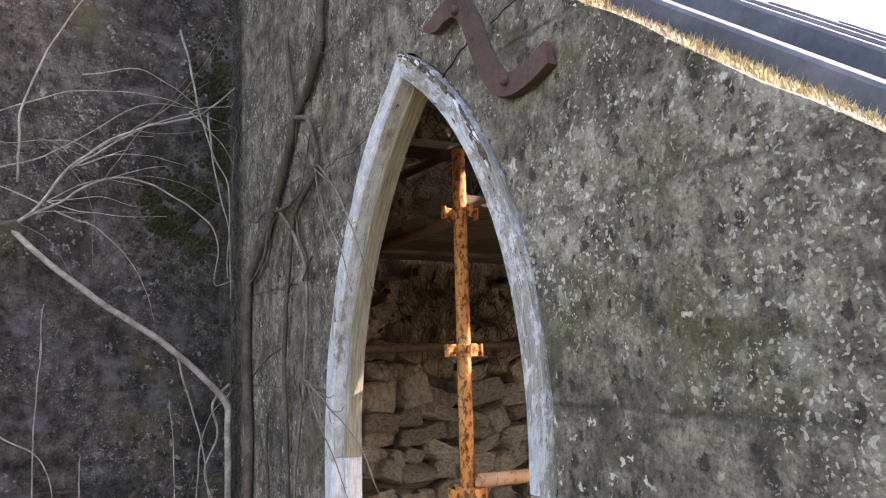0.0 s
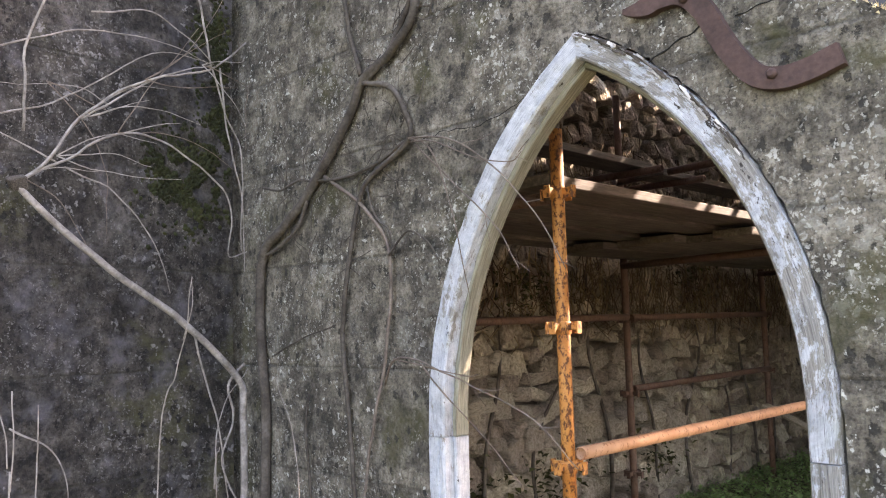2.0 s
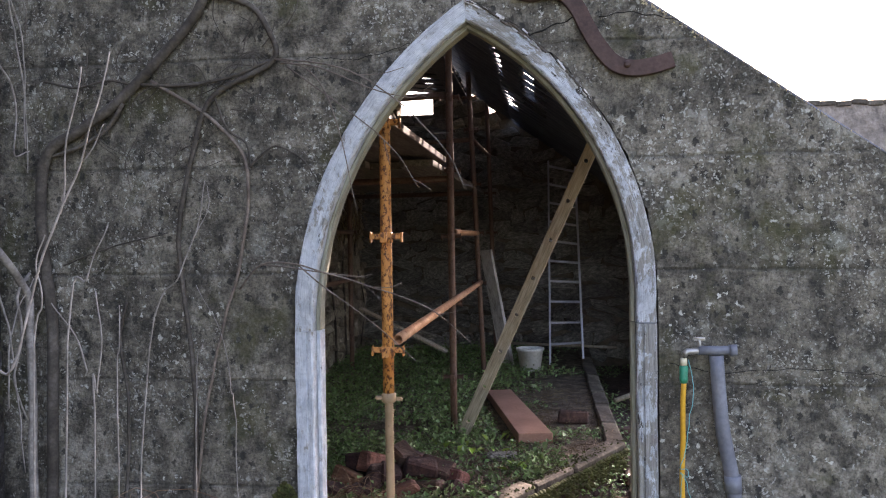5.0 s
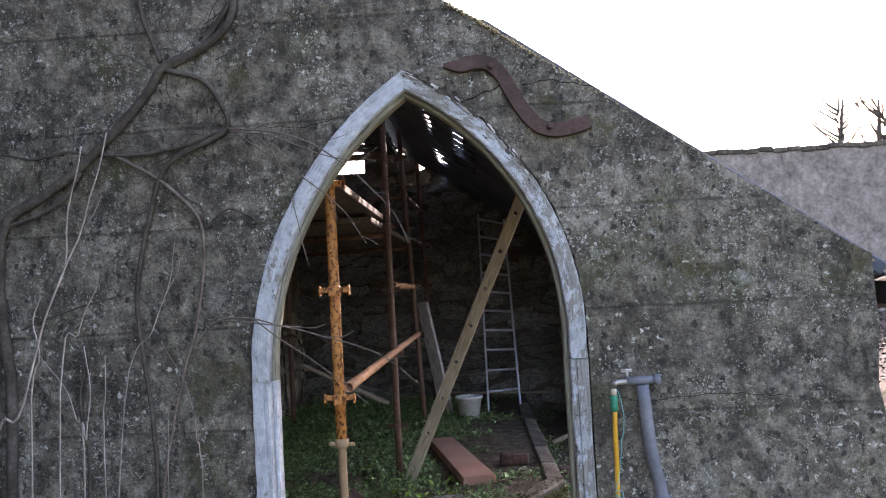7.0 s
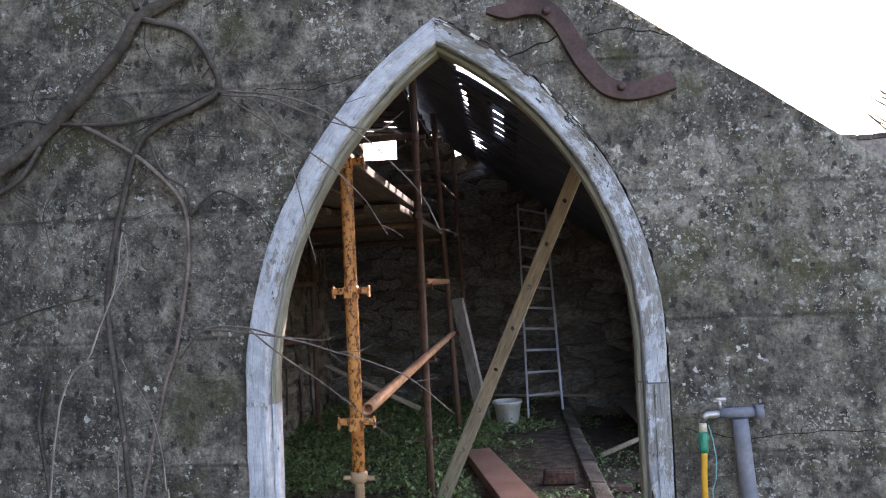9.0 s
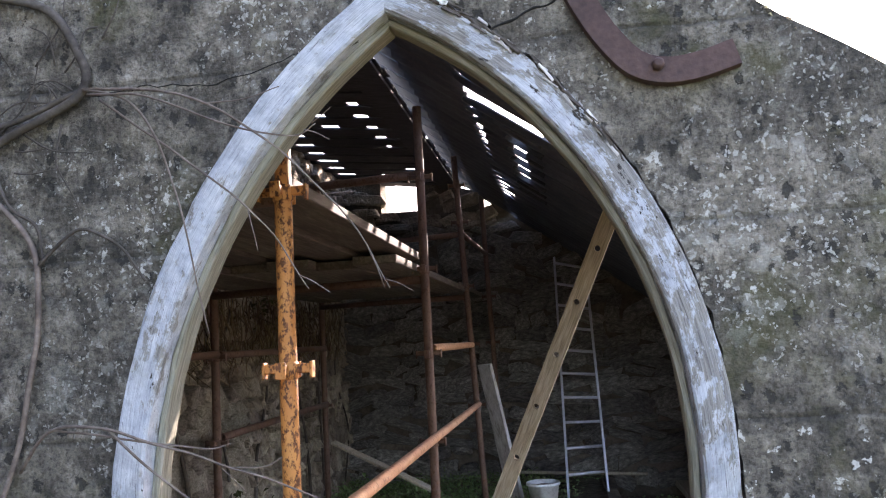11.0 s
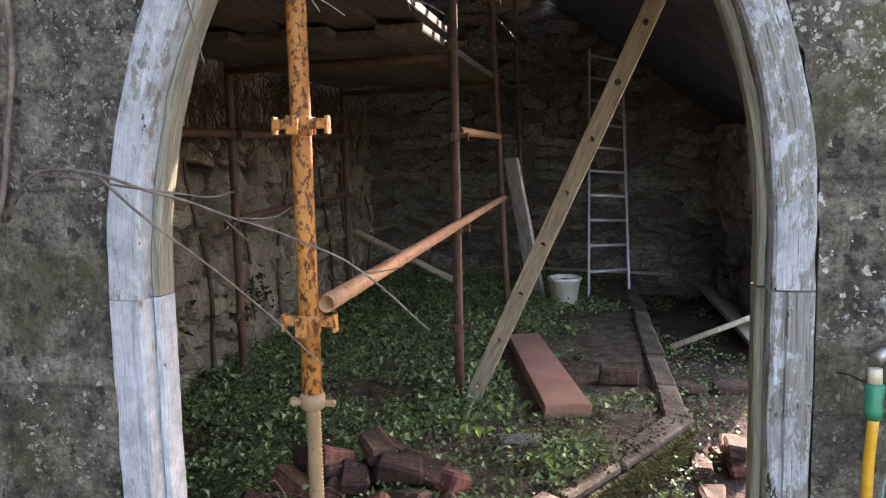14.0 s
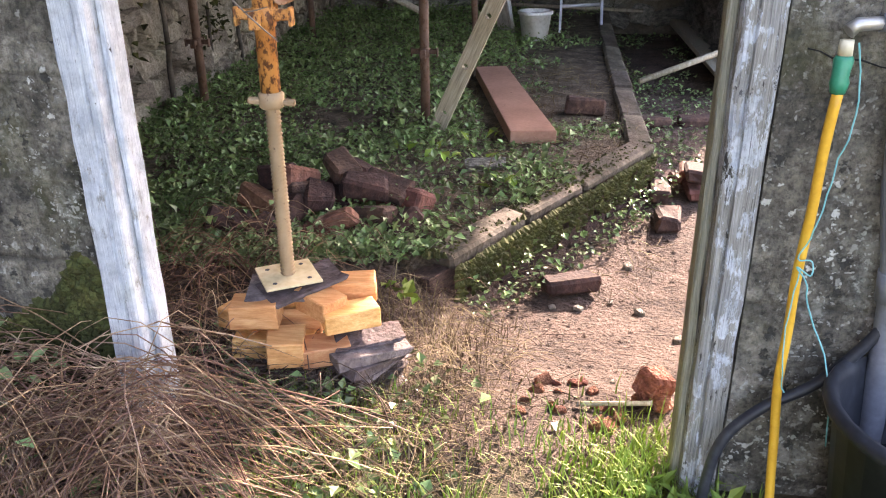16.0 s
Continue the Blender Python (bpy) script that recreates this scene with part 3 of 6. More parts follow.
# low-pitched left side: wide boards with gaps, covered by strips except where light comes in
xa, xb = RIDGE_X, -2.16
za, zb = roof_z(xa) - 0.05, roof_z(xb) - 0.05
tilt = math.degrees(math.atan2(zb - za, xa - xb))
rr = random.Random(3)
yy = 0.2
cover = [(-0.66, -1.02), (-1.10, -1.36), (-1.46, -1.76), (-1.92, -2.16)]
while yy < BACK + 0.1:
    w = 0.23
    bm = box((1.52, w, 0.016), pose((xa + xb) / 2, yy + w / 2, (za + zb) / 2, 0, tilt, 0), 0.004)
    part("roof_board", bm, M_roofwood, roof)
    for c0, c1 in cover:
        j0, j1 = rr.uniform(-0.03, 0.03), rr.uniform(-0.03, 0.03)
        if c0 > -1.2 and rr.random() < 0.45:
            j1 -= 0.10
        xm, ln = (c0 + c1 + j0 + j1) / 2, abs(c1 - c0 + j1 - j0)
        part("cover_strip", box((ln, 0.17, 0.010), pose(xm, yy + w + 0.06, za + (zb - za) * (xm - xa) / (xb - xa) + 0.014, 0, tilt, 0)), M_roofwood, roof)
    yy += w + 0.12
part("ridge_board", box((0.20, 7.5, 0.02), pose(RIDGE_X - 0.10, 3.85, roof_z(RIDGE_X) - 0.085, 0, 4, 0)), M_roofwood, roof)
# covers over an added ridge gap; slots between them sunlight the upper board
for k in range(21):
    part("ridge_tile", box((0.30, 0.335, 0.012), pose(RIDGE_X + 0.08, 0.23 + 0.36 * k, roof_z(RIDGE_X + 0.08) + 0.012, 0, 35.15, 0), 0.003), M_roof, roof)
for k in range(20):
    y = 0.16 + 0.385 * k
    top = 0.05
    low = 1.22 if 1.5 < y < 4.95 else WALL_R + 0.12
    ln, xm = (low - 0.33) / 0.8177, (low + 0.33) / 2
    if not 2.34 < y < 2.68:
        part("roof_rib", box((ln, 0.10, 0.065), pose(xm, y, Z0 - SLOPE * xm + (0.022 if k else -0.02), 0, 35.15, 0), 0.008), M_roof, roof)
# baffles added under the sun slit to screen it from below
for k in range(12):
    y = 1.62 + 0.29 * k
    if not 2.1 < y < 2.64:
        part("cross_batten", box((0.26, 0.018, 0.035), pose(0.22, y, Z0 - SLOPE * 0.22 - 0.036, 0, 35.15, 0)), M_roofwood, roof)
# unseen board, added below the eaves to block low sun
part("eaves_board", box((0.03, 1.5, 0.13), pose(WALL_R + 0.05, 0.9, roof_z(WALL_R) - 0.085), 0.004), M_roofwood, roof, "dark board added under the eaves to cut the sun")
part("eaves_gutter", box((0.10, 1.6, 0.14), pose(WALL_R + 0.20, 0.85, roof_z(WALL_R + 0.2) - 0.06), 0.02), M_blackplastic, roof, "black plastic eaves gutter")

# ---------- raised bed and kerb ----------
BED = [(-2.1, 0.92), (-0.62, 0.93), (-0.05, 1.12), (0.74, 2.52), (0.72, 4.64), (0.73, 7.27), (-2.1, 7.27)]


def inside(x, y, poly):
    c = False
    for i in range(len(poly)):
        (x1, y1), (x2, y2) = poly[i], poly[i - 1]
        if (y1 > y) != (y2 > y) and x < (x2 - x1) * (y - y1) / (y2 - y1) + x1:
            c = not c
    return c


def bed_z(x, y):
    return PLAT + 0.022 * noise.noise(Vector((x * 1.7, y * 1.7, 5.0))) + 0.008 * noise.noise(Vector((x * 9, y * 9, 1.0)))


def make_bed():
    xs, ys = list(np.linspace(-2.1, 0.9, 44)), list(np.linspace(0.62, 7.27, 90))
    bm = bmesh.new()
    grid = {}
    for j, y in enumerate(ys):
        rim = 0.73 if y > 2.52 else -0.05 + (y - 1.12) * 0.79 / 1.40
        rim = max(rim, -0.10)
        for i, x in enumerate(xs):
            x = -2.1 + (x + 2.1) / 3.0 * (rim + 2.1 - 0.03)
            drop = 0.16 * (1 - step(0.65, 1.15, y + 0.12 * noise.noise(Vector((x * 3, 0, 0)))))
            grid[i, j] = bm.verts.new((x, y, bed_z(x, y) - drop))
    for j in range(len(ys) - 1):
        for i in range(len(xs) - 1):
            bm.faces.new((grid[i, j], grid[i + 1, j], grid[i + 1, j + 1], grid[i, j + 1])).smooth = True
    return solo("raised_bed", bm, M_bedsoil, "raised earth floor overgrown with ivy and weeds", "earth", kind="structure")


make_bed()
kerb = thing("kerb_wall", "low mossy brick retaining kerb with stone coping", "kerb", kind="structure")
br = random.Random(11)
unit_brick = [finish(box((1, 1, 1), None, 0.05, 0.03, random.Random(s)), "brick", M_brick_dark) for s in range(5)]
for (ax, ay), (bx, by) in (((-0.08, 1.09), (0.765, 2.53)), ((0.75, 2.53), (0.735, 4.64)), ((0.735, 4.64), (0.75, 7.2))):
    L = math.hypot(bx - ax, by - ay)
    ang = math.degrees(math.atan2(by - ay, bx - ax))
    for course in range(3):
        s = 0.11 * (course % 2)
        while s < L:
            f = min(s / L, 1)
            x, y = ax + (bx - ax) * f, ay + (by - ay) * f
            part("brick", unit_brick[br.randrange(5)], None, kerb, m=pose(x, y, -0.362 + 0.075 * course + 0.03, br.uniform(-2, 2), br.uniform(-2, 2), ang + br.uniform(-3, 3)) @ Matrix.Diagonal((0.21, 0.10, 0.066, 1)))
            s += 0.222
    s = 0.0
    while s < L - 0.05:
        ln = min(br.uniform(0.42, 0.75), L - s)
        f = (s + ln / 2) / L
        x, y = ax + (bx - ax) * f, ay + (by - ay) * f
        bm = box((ln - 0.003, 0.125, 0.055), None, 0.013, 0.008, br)
        part("coping_stone", bm, M_coping, kerb, m=pose(x, y, -0.124, br.uniform(-2, 2), br.uniform(-0.7, 0.7), ang + br.uniform(-0.6, 0.6)))
        s += ln

# ---------- arched door frame ----------
FACE = [(0.000, 0.085), (0.000, -0.018), (0.003, -0.022), (0.046, -0.022), (0.049, -0.015), (0.052, -0.015), (0.055, -0.020), (0.068, -0.020), (0.074, -0.014), (0.075, 0.026), (0.075, 0.085)]
PLAIN = [(0.000, 0.085), (0.000, -0.017), (0.004, -0.022), (0.024, -0.0225), (0.046, -0.022), (0.067, -0.022), (0.074, -0.015), (0.075, 0.026), (0.075, 0.085)]
STOP = [(0.0755, 0.084), (0.0755, 0.028), (0.078, 0.025), (0.090, 0.026), (0.093, 0.031), (0.093, 0.084)]
JOINT = {-1: 0.95, 1: 0.985}


def frame_member(side, z_from, z_to, arc, PROFILE):
    c, R, zs = ARCH[side]
    lines = []
    r = random.Random(20 + side)
    for u, d in PROFILE:
        rad = R - u
        pts = []
        lo = max(z_from, FOOT[side])
        hi = min(z_to, zs)
        if hi > lo + 0.01:
            k = max(2, int((hi - lo) / 0.08))
            pts += [((rad - c) * side, d, lo + (hi - lo) * i / k) for i in range(k + 1)]
        if arc:
            full = math.atan2(math.sqrt(rad * rad - c * c), c)
            pts += [((rad * math.cos(full * k / 26) - c) * side, d, zs + rad * math.sin(full * k / 26)) for k in range(1 if pts else 0, 27)]
        lines.append(pts)
    bm = bmesh.new()
    uv = bm.loops.layers.uv.verify()
    grid = []
    for j, pts in enumerate(lines):
        row = []
        for i, p in enumerate(pts):
            w = 0.0035 * noise.noise(Vector((p[0] * 9, j * 0.7, p[2] * 9)))
            if j <= 2:
                w += 0.004 * max(0.0, noise.noise(Vector((p[0] * 14, 2, p[2] * 14))))
            row.append(bm.verts.new((p[0] - side * w, p[1] + w * 0.8, p[2])))
        grid.append(row)
    n = len(grid[0])
    across = [0.0]
    for a, b in zip(PROFILE, PROFILE[1:]):
        across.append(across[-1] + math.hypot(a[0] - b[0], a[1] - b[1]))
    for j in range(len(grid)):
        a, b = grid[j], grid[(j + 1) % len(grid)]
        for i in range(n - 1):
            f = bm.faces.new((a[i], a[i + 1], b[i + 1], b[i]))
            for lp in f.loops:
                lp[uv].uv = (lp.vert.co.z * 1.0 + side * 3 - abs(lp.vert.co.x) * (0.6 if arc else 0), across[j] if lp.vert in (a[i], a[i + 1]) else across[j] + 0.02 if j == len(grid) - 1 else across[(j + 1)])
    for end in (0, n - 1):
        bm.faces.new([row[end] for row in grid])
    bmesh.ops.recalc_face_normals(bm, faces=bm.faces)
    bmesh.ops.triangulate(bm, faces=[f for f in bm.faces if len(f.verts) > 4])
    return bm


M_stop = wood_material("algae_stained_wood", (0.10, 0.096, 0.066), (0.25, 0.238, 0.180), (0.42, 0.405, 0.335), (3, 60, 3), 0.85, 0.0, "UV")
doorframe = thing("arched_door_frame", "pointed-arch timber door frame with flaking white paint", "door frame", SKEW, kind="structure")
for side in (-1, 1):
    part("jamb", frame_member(side, -9, JOINT[side] - 0.002, False, FACE), M_paint_sound if side < 0 else M_paint_worn, doorframe)
    part("arch_rib", frame_member(side, JOINT[side] + 0.002, 9, True, PLAIN), M_paint_left if side < 0 else M_paint, doorframe)
    part("door_stop", frame_member(side, -9, JOINT[side] - 0.002, False, STOP), M_paint_sound if side < 0 else M_stop, doorframe, "narrow wooden stop inside the frame")
    part("door_stop", frame_member(side, JOINT[side] + 0.002, 9, True, STOP), M_stop, doorframe, "bare greenish wooden stop")
# splintered top edge of one rib
r = random.Random(31)
c, R, zs = ARCH[1]
full = math.acos(c / R)


def on_rib(f, out=0.0):
    """A place on the upper edge of the right-hand rib, f of the way down from the crown, and the rib's slope there in degrees."""
    a = full * (1 - f)
    return ((R + out) * math.cos(a) - c, zs + (R + out) * math.sin(a)), math.degrees(math.pi / 2 - a)


pts, rad = [], []
for k in range(90):
    f = 0.015 + 0.50 * k / 89
    (x, z), _ = on_rib(f, -0.003 - 0.010 * abs(noise.noise(Vector((f * 40, 3, 1)))))
    pts.append((x, -0.0205, z))
    rad.append((0.0035 + 0.010 * max(0.0, noise.noise(Vector((f * 26, 7, 2))) + 0.15)) * (1 - 0.6 * k / 89))
part("torn_edge", sweep(pts, rad, 6), M_vine, doorframe, "dark rotten split along the rib")
for i in range(60):
    f = 0.01 + 0.48 * r.random() ** 1.3
    (x, z), slope = on_rib(f, r.uniform(-0.016, 0.004))
    L = r.uniform(0.012, 0.05)
    white = i % 3 == 0
    part("splinter", box((L, 0.006, r.uniform(0.0022, 0.007)), pose(x, -0.0245 + r.uniform(-0.004, 0.002), z, r.uniform(-8, 8), slope + r.uniform(-9, 9), 0), 0.001, 0.0022, r), M_whitewood if white else M_vine, doorframe, "split weathered wood")

# ---------- iron tie plate ----------
tie = thing("wall_tie_plate", "rusty s-shaped iron wall tie bolted to the render", "wall tie", SKEW)
line = smooth_line([(0.175, 0, 2.232), (0.235, 0, 2.226), (0.30, 0, 2.236), (0.365, 0, 2.226), (0.42, 0, 2.17), (0.46, 0, 2.09), (0.50, 0, 2.02), (0.555, 0, 1.955), (0.62, 0, 1.932), (0.69, 0, 1.937), (0.768, 0, 1.958)], 5)
bm = bmesh.new()
rows = []
for i, p in enumerate(line):
    d = (line[min(i + 1, len(line) - 1)] - line[max(i - 1, 0)]).normalized()
    nrm = Vector((-d.z, 0, d.x))
    w = 0.033 * min(1.0, 0.25 + i / 9.0) if i < 9 else 0.031
    rows.append([bm.verts.new(p + nrm * s * w + Vector((0, yv, 0))) for s, yv in ((1, -0.004), (0.92, -0.026), (-0.92, -0.026), (-1, -0.004))])
for a, b in zip(rows, rows[1:]):
    for k in range(4):
        bm.faces.new((a[k], a[(k + 1) % 4], b[(k + 1) % 4], b[k]))
bm.faces.new(rows[0]), bm.faces.new(rows[-1][::-1])
bmesh.ops.recalc_face_normals(bm, faces=bm.faces)
part("plate", bm, M_iron, tie)
for x, z in ((0.372, 2.212), (0.602, 1.945)):
    part("bolt", sweep([(x, -0.02, z), (x, -0.036, z), (x, -0.042, z)], [0.015, 0.014, 0.007], 6), M_iron, tie)

# ---------- cracks in the render ----------
M_crack = surface("dark_crack", (0.012, 0.011, 0.010), (0.02, 0.019, 0.017), (0.035, 0.033, 0.03), 20, 90, 1.0, 0.4, 0.003)
for line, w in (
    (((0.20, 2.045), (0.245, 2.075), (0.30, 2.088), (0.345, 2.112), (0.41, 2.13)), 0.0048),
    (((0.50, 2.13), (0.60, 2.145), (0.72, 2.118), (0.80, 2.10)), 0.0032),
    (((-0.20, 2.07), (-0.42, 2.02), (-0.60, 2.03), (-0.80, 2.02)), 0.0022),
    (((0.74, 0.83), (0.95, 0.80), (1.2, 0.815), (1.5, 0.79)), 0.0022),
):
    pts = wobble(smooth_line([(x, -0.0005, z) for x, z in line], 8), 0.012, 22.0, w * 900)
    pts = [(p.x, -0.0005, p.z) for p in pts]
    crack = part("crack", sweep(pts, [w * (0.5 + 0.7 * abs(noise.noise(Vector(p) * 30))) for p in pts], 5), M_crack, wall_south, "thin black crack in the render")

# ---------- tap, pipes, hose, tub ----------
tap = thing("garden_tap", "wall tap on a blue-grey waste pipe", "tap")
part("waste_pipe", sweep(smooth_line([(0.985, -0.055, -0.16), (0.965, -0.055, 0.35), (0.925, -0.055, 0.60), (0.905, -0.055, 0.87)], 4), 0.026, 12), M_greypipe, tap, "blue-grey plastic pipe")
part("pipe_collar", sweep([(0.962, -0.055, 0.37), (0.958, -0.055, 0.43)], 0.031, 12), M_greypipe, tap)
part("cross_pipe", sweep([(0.84, -0.06, 0.888), (0.955, -0.06, 0.888)], 0.017, 10), M_greypipe, tap)
part("pipe_end", sweep([(0.95, -0.06, 0.888), (0.975, -0.06, 0.888)], 0.022, 10), M_greypipe, tap)
part("tap_body", sweep([(0.86, -0.06, 0.888), (0.80, -0.075, 0.886), (0.785, -0.08, 0.875)], [0.011, 0.012, 0.013], 10), M_brass, tap, "dull metal tap spout")
part("tap_handle", sweep([(0.845, -0.06, 0.90), (0.845, -0.06, 0.925), (0.825, -0.06, 0.93), (0.865, -0.06, 0.93)], [0.007, 0.007, 0.007, 0.007], 8), M_brass, tap)
hose = thing("garden_hose", "yellow garden hose hanging from a green connector", "hose")
part("tube", sweep(wobble(smooth_line([(0.783, -0.085, 0.775), (0.780, -0.075, 0.60), (0.776, -0.07, 0.40), (0.779, -0.08, 0.15), (0.790, -0.12, -0.13)], 6), 0.004), 0.0097, 12), M_hose, hose, "yellow rubber tube")
part("connector", sweep([(0.784, -0.083, 0.772), (0.784, -0.083, 0.79), (0.784, -0.082, 0.80), (0.785, -0.082, 0.83), (0.785, -0.082, 0.836)], [0.0125, 0.0165, 0.0140, 0.0165, 0.0130], 14), M_green, hose, "green plastic connector")
part("collar", sweep([(0.785, -0.082, 0.836), (0.785, -0.081, 0.862)], [0.0125, 0.0115], 12), M_cream, hose, "cream plastic collar")
tw = smooth_line([(0.80, -0.10, 0.86), (0.815, -0.10, 0.74), (0.80, -0.10, 0.64), (0.785, -0.095, 0.52), (0.768, -0.09, 0.46), (0.795, -0.09, 0.455), (0.790, -0.10, 0.43), (0.765, -0.09, 0.445), (0.79, -0.10, 0.41), (0.80, -0.10, 0.37), (0.845, -0.12, 0.25), (0.86, -0.16, 0.10)], 5)
solo("twine", sweep(wobble(tw, 0.006, 20), 0.0016, 5), M_twine, "loose teal twine tangled round the yellow hose", "twine")
tw = smooth_line([(0.772, -0.092, 0.44), (0.765, -0.10, 0.32), (0.775, -0.10, 0.20), (0.78, -0.11, 0.18)], 5)
solo("twine", sweep(wobble(tw, 0.006, 20), 0.0014, 5), M_twine, "short teal twine end dangling beside the hose", "twine")
bh = smooth_line([(0.962, -0.055, 0.36), (0.95, -0.06, 0.30), (0.86, -0.06, 0.18), (0.75, -0.07, 0.11), (0.68, -0.08, 0.02), (0.655, -0.09, -0.15)], 6)
solo("drain_hose", sweep(bh, 0.012, 10), M_blackplastic, "black rubber drain hose drooping along the wall foot", "hose")


def lathe(profile, segs=28):
    bm = bmesh.new()
    rings = [[bm.verts.new((rad * math.cos(2 * math.pi * k / segs), rad * math.sin(2 * math.pi * k / segs), z)) for k in range(segs)] for rad, z in profile]
    for a, b in zip(rings, rings[1:]):
        for k in range(segs):
            bm.faces.new((a[k], a[(k + 1) % segs], b[(k + 1) % segs], b[k])).smooth = True
    bm.faces.new(rings[0][::-1]), bm.faces.new(rings[-1])
    bmesh.ops.recalc_face_normals(bm, faces=bm.faces)
    return bm


tub = thing("water_tub", "black plastic tub holding dark water beside the wall", "tub", pose(1.058, -0.225, -0.19))
part("shell", lathe([(0.17, 0.0), (0.215, 0.40), (0.232, 0.402), (0.236, 0.415), (0.228, 0.43), (0.212, 0.425), (0.205, 0.40), (0.165, 0.02)]), M_blackplastic, tub)
water = Nodes("dark_water").done((0.012, 0.014, 0.016), 0.05)
part("water", lathe([(0.186, 0.215), (0.1865, 0.219)]), water, tub, "still dark water")

# ---------- scaffold ----------
scaf = thing("scaffold", "rusted tubular scaffold standing on packed jacks", "scaffold")


def cluster(standard, x, y, z, material, right=True):
    """The wedge brackets round a standard."""
    for dx, dy in ((0.046, 0), (-0.046, 0), (0, 0.046), (0, -0.046)):
        bm = bmesh.new()
        s = (0.055, 0.020, 0.026) if dx else (0.020, 0.055, 0.026)
        add_box(bm, s, pose(x + dx, y + dy, z), 0.003)
        s2 = (0.008, 0.030, 0.046) if dx else (0.030, 0.008, 0.046)
        add_box(bm, s2, pose(x + dx * 1.5, y + dy * 1.5, z - 0.004), 0.002)
        part("bracket", bm, material, standard)
    part("bracket", sweep([(x, y, z - 0.03), (x, y, z - 0.026), (x, y, z + 0.016), (x, y, z + 0.02)], [0.025, 0.030, 0.030, 0.025], 12), material, standard)


def standard(x, y, z0, z1, levels, material, label="", lean=0.0):
    """An upright tube with its bracket clusters; lean: how far its top stands off to the side."""
    ob = part("standard", pipe((x, y, z0), (x + lean, y, z1), 0.0255, 0.021, 16), material, scaf, label)
    for z in levels:
        cluster(ob, x + lean * (z - z0) / (z1 - z0), y, z, material)
    return ob


OX, OY = -0.405, 0.435
front = standard(OX, OY, 0.61, 2.06, [0.817, 1.320, 1.822], M_orange, "orange-painted rust-flecked upright")
jack = part("base_jack", sweep([(OX, OY, 0.116)] + [(OX, OY, 0.116 + 0.0055 * i) for i in range(1, 96)], [0.0185 + (0.0026 if i % 2 else -0.0016) for i in range(96)], 14), M_thread, scaf, "threaded steel jack")
part("collar_nut", sweep([(OX, OY, 0.585), (OX, OY, 0.59), (OX, OY, 0.622), (OX, OY, 0.628)], [0.026, 0.033, 0.033, 0.028], 10), M_thread, jack)
part("nut_arm", box((0.12, 0.022, 0.016), pose(OX, OY, 0.602, 4, 5, 12), 0.004), M_thread, jack)
bm = box((0.155, 0.155, 0.007), None, 0.001)
plate = part("base_plate", bm, surface("pale_steel_plate", (0.42, 0.32, 0.17), (0.58, 0.47, 0.28), (0.68, 0.58, 0.38), 5, 40, 0.6, 0.2, 0.003), jack, "pale rust-stained steel plate", m=pose(OX, OY, 0.113, 0, 0, 31))
for i, j in ((-1, -1), (-1, 1), (1, -1), (1, 1)):
    part("nail_hole", lathe([(0.0065, 0.0), (0.0065, 0.0006)], 10), M_blackplastic, plate, m=pose(0.048 * i, 0.048 * j, 0.0037))
S2, S3, S4 = (-0.382, 2.81), (-0.33, 5.15), (-0.31, 6.9)
L1, L2, L3 = (-1.775, 0.55), (-1.775, 3.12), (-1.775, 5.5)
standard(*S2, PLAT, 2.73, [0.284, 0.822, 1.308, 1.785, 2.315], M_rust)
standard(*S3, PLAT, 2.945, [0.825, 1.33, 1.82, 2.37, 2.69], M_rust, lean=-0.12)
standard(*S4, PLAT, 2.85, [1.33, 1.81], M_rust, lean=-0.07)
standard(*L1, PLAT, 2.4, [0.84, 1.34], M_rust)
standard(*L2, PLAT, 2.98, [0.26, 0.82, 1.345, 1.82, 2.34], M_rust)
standard(*L3, PLAT, 2.9, [0.85, 1.36, 1.86], M_rust)
# paler copy of the tube rust, with sunlight put into its colour
M_rust_sunlit = spotted_metal("sunlit_rust_tube", (0.42, 0.21, 0.11), (0.56, 0.33, 0.20), (0.17, 0.07, 0.035), (0.28, 0.13, 0.07), 0.55, 0.55)


def ledger(a, b, label="", material=None):
    ob = part("ledger", pipe(a, b, 0.0242, 0.020, 14), material or M_rust, scaf, label)
    return ob


ledger((-0.365, 0.455, 0.860), (-0.350, 5.13, 0.832), "rusty ledger tube coloured tan for the sun on it", M_rust_sunlit)
ledger((S2[0] + 0.02, 2.84, 1.335), (S3[0] - 0.05, 5.13, 1.325), "rusty ledger tube coloured tan for the sun on it", M_rust_sunlit)
ledger((L1[0] + 0.03, 0.25, 1.345), (L2[0] + 0.02, 3.1, 1.36))
ledger((L2[0] + 0.02, 3.15, 1.355), (L3[0] + 0.02, 5.5, 1.36))
ledger((L2[0] + 0.02, 3.15, 0.85), (L3[0] + 0.02, 5.5, 0.86))
ledger((L2[0], 3.10, 2.335), (S2[0], 2.83, 2.335))
ledger((L3[0], 5.5, 2.26), (S3[0] - 0.09, 5.17, 2.27))
ledger((S3[0] - 0.09, 5.17, 2.27), (S4[0] - 0.06, 6.9, 2.27))
ledger((L2[0], 3.10, 1.725), (S2[0], 2.82, 1.725))
ledger((OX, OY + 0.02, 1.81), (L1[0], L1[1], 1.81))
ledger((L3[0], 5.48, 1.73), (S3[0] - 0.08, 5.16, 1.73))


